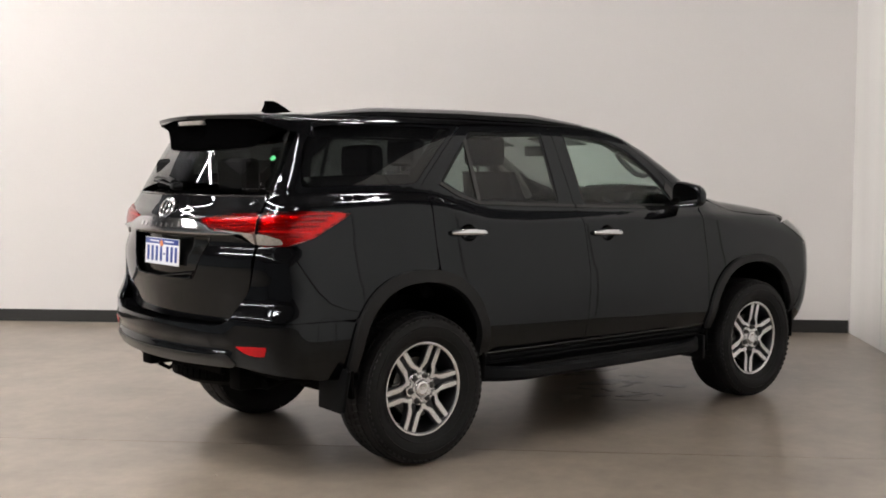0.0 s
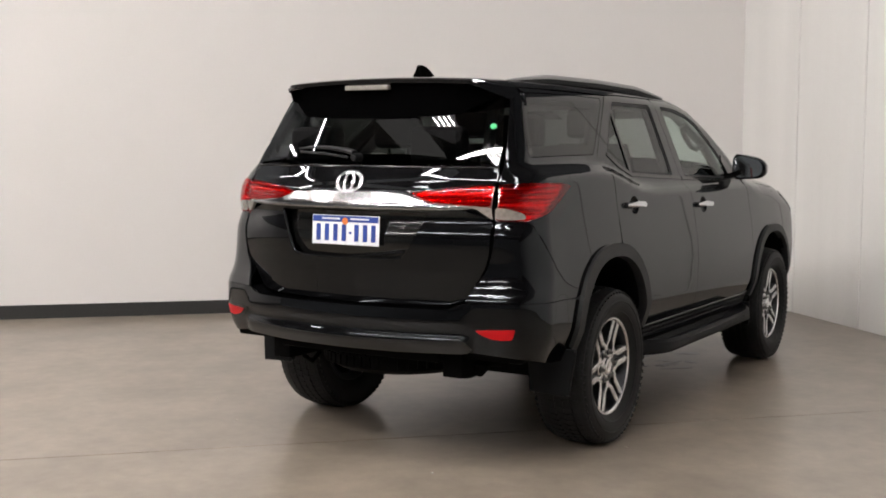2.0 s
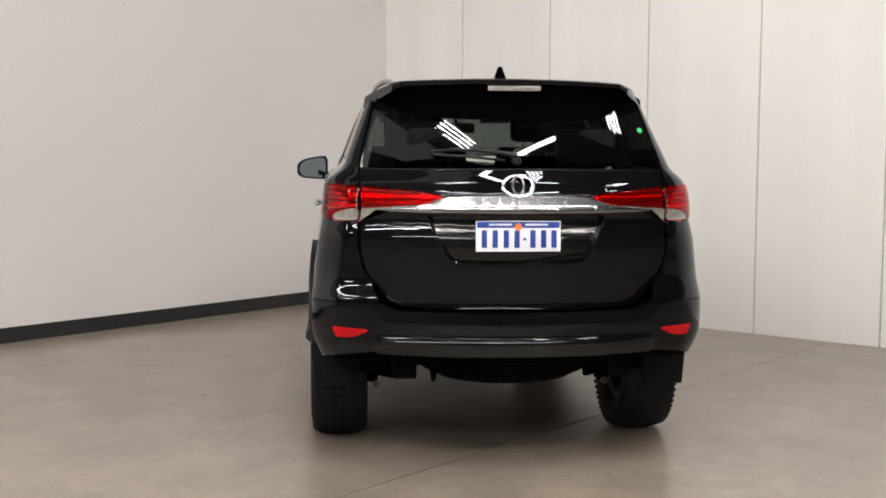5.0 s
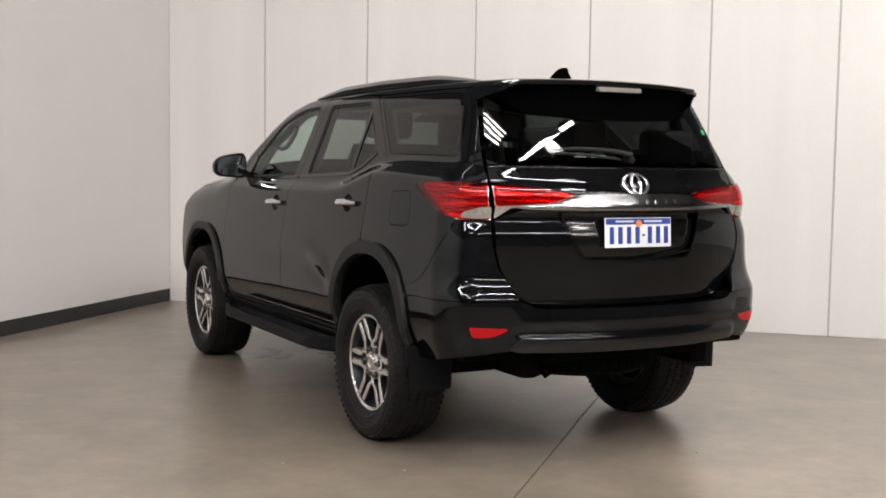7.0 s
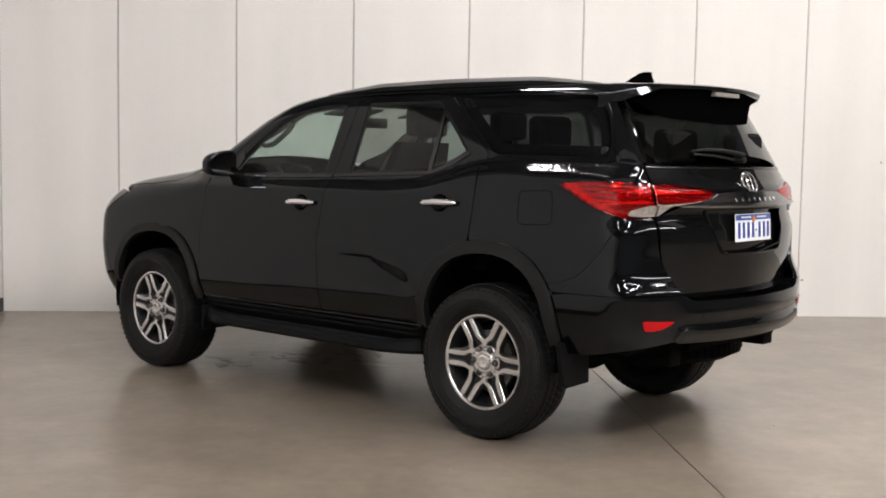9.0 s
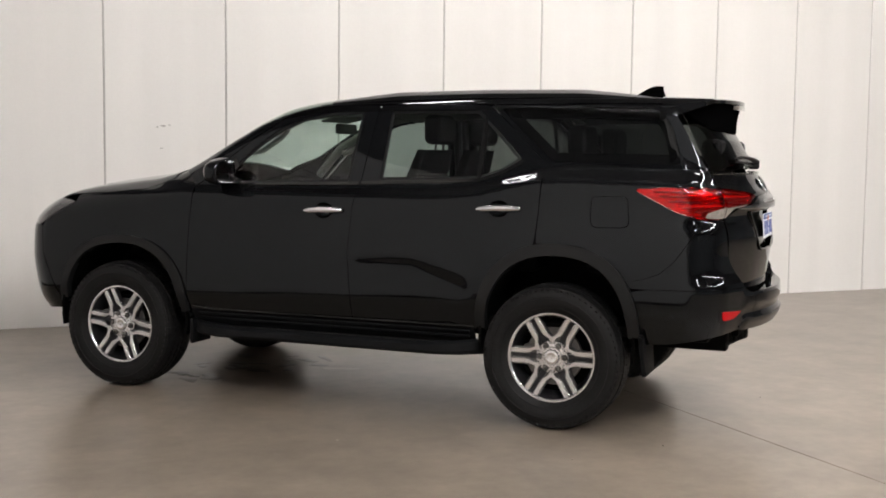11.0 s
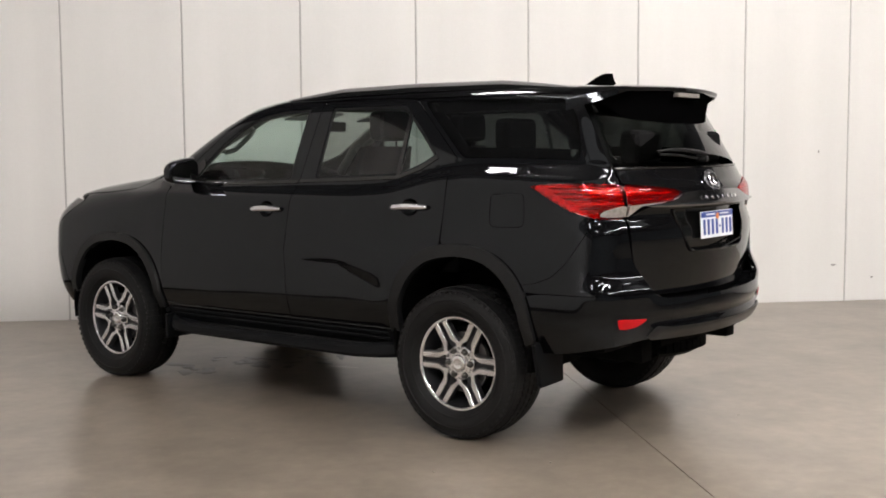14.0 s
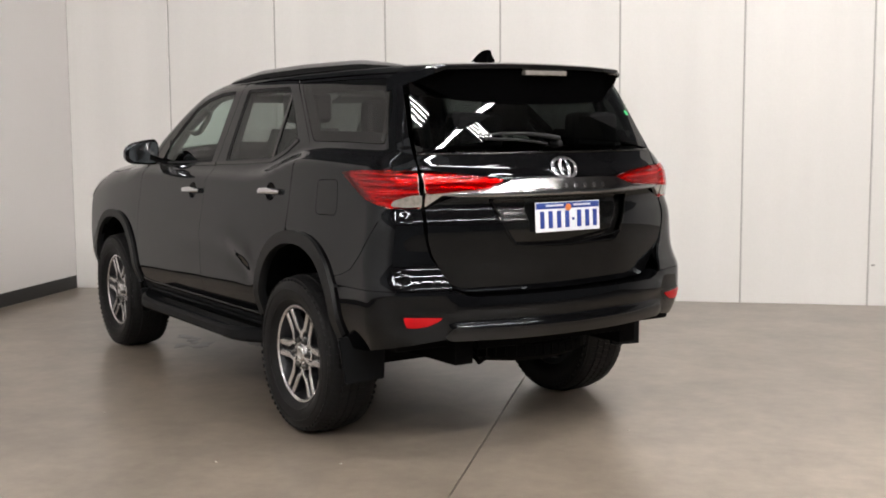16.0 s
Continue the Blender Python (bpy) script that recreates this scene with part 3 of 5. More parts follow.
def patch(outline, holes=(), f=BODY, d=(0, 1, 0), gap=0.0016, cell=0.025, lift=0.0, fold=0.014, round_by=0.012, base=None, half=False):
    """A panel of the body: an outline seen along d, laid on the surface f, with its edges folded in.
    Gives vertices, faces and normals."""
    base = base or f
    d = np.array(d, float)
    d /= np.linalg.norm(d)
    e1 = np.cross((0, 0, 1.0), d) if abs(d[2]) < 0.97 else np.array([1.0, 0, 0])
    e1 /= np.linalg.norm(e1)
    e2 = np.cross(d, e1)
    loops, depth = [], []
    for n, ring in enumerate([outline, *holes]):
        p3 = [place(base, q) if isinstance(q[0], str) else np.array(q, float) for q in ring]
        depth += [p @ d for p in p3]
        p2 = soften([(p @ e1, p @ e2) for p in p3], round_by)
        p2 = shrink(p2, gap if n == 0 else -gap)
        loops.append(p2)
    bm = bmesh.new()
    edges = []
    for p2 in loops:
        vs = [bm.verts.new((a, b, 0)) for a, b in p2]
        edges += [bm.edges.new((vs[i], vs[(i + 1) % len(vs)])) for i in range(len(vs))]
    bmesh.ops.triangle_fill(bm, use_beauty=True, use_dissolve=False, edges=edges, normal=(0, 0, 1))
    allp = np.array([q for l in loops for q in l])
    lo, hi = allp.min(0), allp.max(0)
    for k in (0, 1):
        no = (1, 0, 0) if k == 0 else (0, 1, 0)
        for v in np.arange(math.floor(lo[k] / cell) * cell + cell, hi[k], cell):
            co = (v, 0, 0) if k == 0 else (0, v, 0)
            bmesh.ops.bisect_plane(bm, geom=bm.verts[:] + bm.edges[:] + bm.faces[:], plane_co=co, plane_no=no, dist=1e-5)
    bmesh.ops.dissolve_limit(bm, angle_limit=0.0001, verts=[], edges=[e for e in bm.edges if not e.is_boundary and min(abs(e.verts[0].co.x - e.verts[1].co.x), abs(e.verts[0].co.y - e.verts[1].co.y)) > 1e-4])
    bm.verts.index_update()
    q = np.array([v.co[:2] for v in bm.verts])
    p0 = q[:, :1] * e1 + q[:, 1:2] * e2
    p = march(f, p0, d, max(depth) + 0.15, min(depth) - 0.25)
    nrm = grads(f, p)
    p = p + nrm * lift
    if half:
        mid = np.abs(p[:, 1]) < 0.006
        p[mid, 1] = 0.0
        nrm[mid, 1] = 0.0
        nrm /= np.linalg.norm(nrm, axis=1, keepdims=True)
    faces = []
    for fc in bm.faces:
        ids = [v.index for v in fc.verts]
        if fc.normal.z < 0:
            ids.reverse()
        faces.append(ids)
    verts, normals = list(p), list(nrm)
    nxt = {}
    for e in bm.edges:
        if e.is_boundary:
            fc = e.link_faces[0]
            ids = [v.index for v in fc.verts]
            if fc.normal.z < 0:
                ids.reverse()
            a, b = e.verts[0].index, e.verts[1].index
            if ids[(ids.index(a) + 1) % len(ids)] != b:
                a, b = b, a
            nxt[a] = b
    prv = {b: a for a, b in nxt.items()}
    if fold:
        top, low = {}, {}
        for a in nxt:
            if a not in prv:
                continue
            t = p[nxt[a]] - p[prv[a]]
            lat = np.cross(t, nrm[a])
            lat /= max(np.linalg.norm(lat), 1e-9)
            top[a], low[a] = len(verts), len(verts) + 1
            verts += [p[a], p[a] - nrm[a] * fold]
            h = nrm[a] * 0.35 + lat
            normals += [h / np.linalg.norm(h), lat]
        for a, b in nxt.items():
            if a in top and b in top and not (half and p[a][1] == 0 and p[b][1] == 0):
                faces.append([top[a], low[a], low[b], top[b]])
    bm.free()
    return np.array(verts), faces, np.array(normals)


def mirrored(g):
    v, f, n = g
    k = np.array([1, -1, 1])
    return v * k, [list(reversed(q)) for q in f], n * k


def both(g):
    v, f, n = g
    v2, f2, n2 = mirrored(g)
    return np.concatenate([v, v2]), list(f) + [[i + len(v) for i in q] for q in f2], np.concatenate([n, n2])


def panel(name, g, material, parent, label=""):
    v, f, n = g
    return raw(name, v, f, material, parent, label, normals=n)


def arch(cx, cz, a, b, t0, t1, n=14, e=2.35):
    out = []
    for k in range(n):
        t = radians(t0 + (t1 - t0) * k / (n - 1))
        c, s = math.cos(t), math.sin(t)
        out.append(S(cx + a * math.copysign(abs(c) ** (2 / e), c), cz + b * abs(s) ** (2 / e)))
    return out
# ---- the car ----
car = empty("car", "black five-door off-road wagon parked on polished concrete", "car")

REAR_ARCH = (-0.02, 0.48, 0.445, 0.497)
FRONT_ARCH = (2.712, 0.445, 0.475, 0.482)
DIAG = (-0.6, 0.8, 0)

B_LINE = [S(1.164, 0.507), S(1.160, 0.63), S(1.182, 0.876), S(1.170, 1.132), S(1.150, 1.25), S(1.105, 1.712)]
F_TOP = [S(1.36, 1.712), S(1.55, 1.684), S(1.72, 1.629), S(1.87, 1.533), S(2.0, 1.428), S(2.10, 1.340), S(2.195, 1.252)]
C_LINE = [S(0.087, 1.124), S(0.079, 1.30), S(0.073, 1.39), S(0.313, 1.601), S(0.435, 1.706)]
F_HOLE = [S(1.225, 1.275), S(1.60, 1.262), S(1.93, 1.252), S(2.045, 1.262), S(1.965, 1.372), S(1.85, 1.480), S(1.712, 1.580), S(1.567, 1.638), S(1.389, 1.668), S(1.195, 1.674)]
R_HOLE = [S(1.032, 1.284), S(0.80, 1.292), S(0.44, 1.308), S(0.307, 1.357), S(0.215, 1.412), S(0.36, 1.552), S(0.497, 1.676), S(1.024, 1.676)]
Q_HOLE = [S(0.045, 1.402), S(-0.33, 1.398), S(-0.625, 1.391), S(-0.61, 1.47), S(-0.57, 1.58), S(-0.515, 1.655), S(-0.46, 1.684), S(-0.20, 1.690), S(0.375, 1.690), S(0.30, 1.622)]
FUEL = [S(-0.195, 1.225), S(-0.37, 1.232), S(-0.385, 1.21), S(-0.395, 1.09), S(-0.375, 1.072), S(-0.215, 1.068), S(-0.195, 1.09)]
SPLIT = [S(-0.5, 0.765), S(-0.62, 0.768), S(-0.73, 0.770), S(-0.83, 0.771), R(0.75, 0.772), R(0.672, 0.772), R(0.59, 0.770)]
LAMP_LOW = [R(0.684, 1.121), R(0.75, 1.118), S(-0.745, 1.122), S(-0.631, 1.155), S(-0.418, 1.261)]
LAMP_TOP = [S(-0.43, 1.271), S(-0.543, 1.281), S(-0.70, 1.281), R(0.75, 1.279), R(0.684, 1.275)]


def arch_pts(spec, t0, t1, n=14):
    return arch(*spec, t0, t1, n)


def cut_x(pts, x0, x1):
    return [q for q in pts if x0 <= q[1] <= x1]


rear_full = arch_pts(REAR_ARCH, 4, 176, 40)
front_full = arch_pts(FRONT_ARCH, 4, 176, 40)

HANDLES = ((1.345, 1.114), (0.305, 1.150))


def cup_edge(x0, zc, r=1.0, n=22):
    """The oval rim of the scoop behind a door handle."""
    return [S(x0 + 0.056 * r * math.cos(a), zc + 0.044 * r * math.sin(a)) for a in [2 * math.pi * k / n for k in range(n)]]


@functools.lru_cache(None)
def cup_bowl(x0, zc):
    """The hollow of that scoop."""
    n, turns = 22, (1.0, 0.93, 0.8, 0.6, 0.35, 0.1)
    p = np.concatenate([np.array([place(BODY, q) for q in cup_edge(x0, zc, r, n)]) for r in turns])
    inward = grads(BODY, p)
    p = p - inward * np.repeat([0.026 * (1 - r ** 3) for r in turns], n)[:, None]
    faces = [[i * n + k, i * n + (k + 1) % n, (i + 1) * n + (k + 1) % n, (i + 1) * n + k] for i in range(len(turns) - 1) for k in range(n)]
    return p, faces + [[(len(turns) - 1) * n + k for k in range(n)]]


fender = patch([S(2.225, 1.205), S(2.232, 1.0), S(2.240, 0.60), S(2.236, 0.47)] + front_full[::-1] + [S(3.25, 0.62), S(3.33, 0.80), S(3.345, 0.97), S(3.10, 1.118),
               T(3.10, 0.775), T(2.85, 0.80), T(2.60, 0.79), T(2.42, 0.735), S(2.235, 1.238)], d=(0, 0.87, 0.5))
FRONT_DOOR_EDGE, FRONT_DOOR_HOLES = [S(2.205, 1.235), S(2.224, 1.20), S(2.232, 1.0), S(2.240, 0.60), S(2.236, 0.507)] + B_LINE + F_TOP, [F_HOLE, cup_edge(*HANDLES[0])]
front_door = patch(FRONT_DOOR_EDGE, FRONT_DOOR_HOLES)
front_door_plain = mirrored(patch(FRONT_DOOR_EDGE, FRONT_DOOR_HOLES, f=PLAIN, base=PLAIN))
low_arch = cut_x(rear_full, 0.112, 1)
REAR_DOOR_EDGE, REAR_DOOR_HOLES = B_LINE[::-1] + [S(0.430, 0.507), S(0.427, 0.515)] + low_arch + [S(0.102, 0.965)] + C_LINE + [S(0.60, 1.714)], [R_HOLE, cup_edge(*HANDLES[1])]
rear_door = patch(REAR_DOOR_EDGE, REAR_DOOR_HOLES)
rear_door_plain = mirrored(patch(REAR_DOOR_EDGE, REAR_DOOR_HOLES, f=PLAIN, base=PLAIN))
QUARTER_EDGE = ([S(0.095, 0.972)] + [q for q in rear_full if q[1] < 0.085 and not (q[1] < -0.3 and q[2] < 0.78)] + [S(-0.41, 0.765)] + SPLIT +
                [R(0.622, 0.832), R(0.668, 0.911), R(0.684, 0.985)] + LAMP_LOW + LAMP_TOP + [R(0.684, 1.352), R(0.668, 1.45), R(0.636, 1.575), R(0.615, 1.655), S(-0.53, 1.705), S(-0.3, 1.708)] + C_LINE[::-1])
quarter = patch(QUARTER_EDGE, [Q_HOLE, FUEL], d=DIAG)
quarter_plain = patch(QUARTER_EDGE, [Q_HOLE], d=DIAG)
lamp = patch(LAMP_LOW + LAMP_TOP, d=DIAG, lift=0.006, fold=0.03, cell=0.02, round_by=0.01)
lamp_bed = patch(LAMP_LOW + LAMP_TOP, d=DIAG, gap=-0.004, lift=-0.020, fold=0, cell=0.02, round_by=0.01)
lamp_clear = patch([R(0.688, 1.180), R(0.73, 1.178), R(0.79, 1.155), S(-0.762, 1.127), R(0.75, 1.122), R(0.688, 1.124)], d=DIAG, lift=0.0085, fold=0.012, cell=0.02, round_by=0.008)
fuel_flap = patch(FUEL, d=DIAG, round_by=0.01)
q_glass = patch(Q_HOLE, d=DIAG, gap=0.0018, lift=0.0, fold=0.005)
f_glass = patch(F_HOLE, gap=-0.004, lift=-0.008, fold=0.004)
r_glass = patch(R_HOLE, gap=-0.004, lift=-0.008, fold=0.004)


def border(edge, key, width, d, f=BODY):
    """The black printed border behind a fixed pane."""
    i = 0 if key == "s" else 1
    inner = shrink(soften([(p[i], p[2]) for p in [place(f, q) for q in edge]], 0.012), width)
    inner = soften(inner, 0.03)
    return patch(edge, [[(key, a, b) for a, b in inner]], f=f, d=d, gap=-0.006, lift=-0.008, fold=0, round_by=0, cell=0.05)


q_border = border(Q_HOLE, "s", 0.045, DIAG)
cant = patch([T(-0.50, 0.545), T(0.2, 0.560), T(1.0, 0.565), T(1.42, 0.57), T(1.6, 0.595), T(1.9, 0.635), T(2.2, 0.68), T(2.36, 0.70), S(2.232, 1.245)] + F_TOP[::-1] +
             [S(1.105, 1.716), S(0.60, 1.718), S(0.435, 1.710), S(-0.3, 1.712), S(-0.50, 1.710)], d=(0, 0.7, 0.7))

bumper_half = patch([R(0.44, 0.5465), R(0.52, 0.550), R(0.62, 0.555), R(0.75, 0.535), S(-0.74, 0.512), S(-0.60, 0.485), S(-0.46, 0.475), S(-0.463, 0.55), S(-0.447, 0.66), S(-0.418, 0.752)] + SPLIT +
                    [R(0.560, 0.752), R(0.50, 0.741), R(0.44, 0.740)], f=BUMPER_SKIN, d=DIAG, cell=0.016, gap=0.0012, fold=0.03, round_by=0.004)
bumper_mid = patch([R(0.48, 0.548), R(0.0, 0.546), R(-0.48, 0.548), R(-0.48, 0.7405), R(0.0, 0.738), R(0.48, 0.7405)], f=BUMPER_SKIN, d=(-1, 0, 0), cell=0.016, gap=0.0, lift=0.0008, fold=0.03, round_by=0)
low_trim = patch([R(0.0, 0.548), R(0.30, 0.548), R(0.60, 0.553), R(0.625, 0.570), R(0.60, 0.603), R(0.575, 0.615), R(0.50, 0.606), R(0.30, 0.600), R(0.0, 0.598), R(-0.30, 0.600), R(-0.50, 0.606), R(-0.575, 0.615), R(-0.60, 0.603), R(-0.625, 0.570), R(-0.60, 0.553), R(-0.30, 0.548)],
                 f=BUMPER_SKIN, d=(-1, 0, 0), cell=0.02, gap=0.0, lift=0.006, fold=0.012, round_by=0.004)
reflector = patch([R(0.80, 0.664), R(0.72, 0.660), R(0.642, 0.657), R(0.66, 0.642), R(0.70, 0.623), R(0.74, 0.617), R(0.785, 0.618)], f=BUMPER_SKIN, d=DIAG, cell=0.02, gap=0, lift=0.005, fold=0.012, round_by=0.005)
reflector_bed = patch([R(0.815, 0.675), R(0.72, 0.672), R(0.605, 0.668), R(0.64, 0.630), R(0.69, 0.605), R(0.75, 0.600), R(0.80, 0.605)], f=BUMPER_SKIN, d=DIAG, cell=0.02, gap=0, lift=0.002, fold=0.01, round_by=0.008)

flare_r = patch(arch(*REAR_ARCH, -3, 183, 44) + arch(-0.02, 0.48, 0.388, 0.436, 183, -3, 44), d=(0, 1, 0), gap=0, lift=0.02, fold=0.045, round_by=0.004, cell=0.03)
flare_f = patch(arch(*FRONT_ARCH, -8, 184, 44) + arch(2.712, 0.445, 0.425, 0.436, 184, -8, 44), d=(0, 1, 0), gap=0, lift=0.018, fold=0.045, round_by=0.004, cell=0.03)

front_half = patch([("f", 0.0, 0.42), ("f", 0.5, 0.42), S(3.40, 0.43), S(3.20, 0.45), S(3.19, 0.50), S(3.25, 0.62), S(3.33, 0.80), S(3.345, 0.97), ("f", 0.62, 0.985), ("f", 0.45, 0.98), ("f", 0.0, 0.98)], d=(0.6, 0.8, 0), gap=0.001, cell=0.03, half=True)
headlamp = patch([S(3.10, 1.122), S(3.25, 1.135), ("f", 0.66, 1.075), ("f", 0.45, 1.06), ("f", 0.45, 0.99), ("f", 0.62, 0.99), S(3.345, 0.975)], d=(0.5, 0.8, 0.3), lift=0.003, cell=0.02)
grille_half = patch([("f", 0.0, 0.985), ("f", 0.44, 0.985), ("f", 0.44, 1.06), ("f", 0.0, 1.075)], d=(1, 0, 0.2), lift=-0.01, cell=0.03, round_by=0.004, half=True)

cowl = patch([T(2.20, 0.68), T(2.36, 0.62), T(2.48, 0.68), T(2.50, 0.76), T(2.40, 0.80), S(2.30, 1.20), S(2.19, 1.22)], d=(0, 0.5, 0.87), gap=0, lift=-0.006, fold=0, round_by=0, cell=0.04)

hood = patch([T(2.43, 0.0), T(2.43, 0.55), T(2.43, 0.73), T(2.60, 0.785), T(2.85, 0.795), T(3.10, 0.77), T(3.30, 0.70), T(3.44, 0.58), T(3.53, 0.40), T(3.565, 0.2), T(3.575, 0.0),
             T(3.565, -0.2), T(3.53, -0.40), T(3.44, -0.58), T(3.30, -0.70), T(3.10, -0.77), T(2.85, -0.795), T(2.60, -0.785), T(2.43, -0.73), T(2.43, -0.55)], d=(0, 0, 1), cell=0.04)
roof = patch([T(-0.56, 0.535), T(0.2, 0.550), T(1.0, 0.555), T(1.40, 0.56), T(1.47, 0.3), T(1.485, 0.0), T(1.47, -0.3), T(1.40, -0.56), T(1.0, -0.555), T(0.2, -0.550), T(-0.56, -0.535)], d=(0, 0, 1), cell=0.04)
screen = patch([T(1.425, 0.56), T(1.6, 0.588), T(1.9, 0.628), T(2.2, 0.672), T(2.36, 0.69), T(2.415, 0.4), T(2.425, 0.0), T(2.415, -0.4), T(2.36, -0.69), T(2.2, -0.672), T(1.9, -0.628), T(1.6, -0.588), T(1.425, -0.56), T(1.49, -0.3), T(1.505, 0), T(1.49, 0.3)],
               d=(0.4, 0, 0.9), cell=0.04, lift=-0.003)


def flip_y(pts):
    return [(k, -a, b) for k, a, b in reversed(pts)]


GATE_EDGE = [R(0.677, 1.345), R(0.677, 1.277), R(0.50, 1.263), R(0.382, 1.249), R(0.316, 1.233), R(0.385, 1.204), R(0.431, 1.189), R(0.55, 1.170), R(0.677, 1.119),
             R(0.677, 0.985), R(0.655, 0.911), R(0.606, 0.836), R(0.557, 0.768), R(0.50, 0.752), R(0.41, 0.747), R(0.0, 0.742)]
RECESS = [R(0.392, 1.150), R(0.312, 0.982), R(0.285, 0.955), R(0.25, 0.946), R(0.0, 0.943)]
REARWARD = (-1, 0, 0.0)
gate = patch(GATE_EDGE + flip_y(GATE_EDGE)[1:], [RECESS + flip_y(RECESS)[1:]], f=GATE_SKIN, d=REARWARD, fold=0.02, round_by=0.008)
tray = patch(RECESS + flip_y(RECESS)[1:], f=GATE_SKIN, d=REARWARD, gap=0.0, lift=-0.030, fold=-0.028, round_by=0.008)
recess_rim = patch([R(0.402, 1.152), R(0.320, 0.978), R(0.290, 0.947), R(0.252, 0.937), R(0.0, 0.934), R(-0.252, 0.937), R(-0.290, 0.947), R(-0.320, 0.978), R(-0.402, 1.152)],
                   [RECESS + flip_y(RECESS)[1:]], f=GATE_SKIN, d=REARWARD, gap=0.0, lift=0.004, fold=0.012, round_by=0.008)
GLASS_EDGE = [R(0.674, 1.352), R(0.668, 1.40), R(0.640, 1.52), R(0.605, 1.655), R(0.58, 1.69), R(0.3, 1.71), R(0.0, 1.715)]
rear_glass = patch(GLASS_EDGE + flip_y(GLASS_EDGE)[1:], f=PANE_SKIN, base=GATE_SKIN, lift=-0.002, d=(-0.85, 0, 0.5), gap=0.003, fold=0.006, round_by=0.01)
CHROME_EDGE = [R(0.0, 1.236), R(0.20, 1.236), R(0.30, 1.231), R(0.38, 1.203), R(0.44, 1.188), R(0.56, 1.181), R(0.615, 1.176), R(0.56, 1.169), R(0.40, 1.165), R(0.0, 1.163)]
GARNISH = curve([(1.10, -1.004), (1.163, -1.004), (1.176, -1.010), (1.236, -0.983), (1.30, -0.955)], 0.006)
GARNISH_SKIN = skin(lambda y, z: GARNISH(z))
chrome_bar = patch(CHROME_EDGE + flip_y(CHROME_EDGE)[1:-1], f=GARNISH_SKIN, base=GATE_SKIN, d=REARWARD, gap=0.0, lift=0.0, fold=0.03, round_by=0.004, cell=0.02)
gate_lamp = patch([R(0.674, 1.273), R(0.50, 1.259), R(0.382, 1.246), R(0.322, 1.233), R(0.388, 1.207), R(0.431, 1.194), R(0.674, 1.180)], f=GATE_SKIN, d=REARWARD, gap=0.001, lift=0.007, fold=0.025, cell=0.02, round_by=0.008)
gate_bed = patch([R(0.674, 1.275), R(0.50, 1.261), R(0.382, 1.248), R(0.320, 1.233), R(0.388, 1.205), R(0.431, 1.190), R(0.674, 1.178)], f=GATE_SKIN, d=REARWARD, gap=-0.003, lift=-0.012, fold=0, cell=0.02, round_by=0.008)
gate_clear = patch([R(0.674, 1.178), R(0.44, 1.192), R(0.56, 1.178), R(0.612, 1.174), R(0.674, 1.125)], f=GATE_SKIN, d=REARWARD, gap=0.0, lift=0.007, fold=0.02, cell=0.02, round_by=0.003)
liner_side = patch([S(3.2, 0.42), S(3.3, 0.8), S(3.2, 1.05), S(2.3, 1.10), S(1.2, 1.15), S(-0.2, 1.15), R(0.66, 1.12), R(0.65, 0.80), S(-0.80, 0.60), S(-0.5, 0.50)] + arch(-0.02, 0.48, 0.40, 0.45, 176, 4, 16) +
                   [S(0.48, 0.43), S(2.18, 0.43)] + arch(2.712, 0.445, 0.44, 0.45, 176, 4, 16), d=(-0.2, 0.98, 0), gap=0, lift=-0.03, fold=0, cell=0.06, round_by=0)

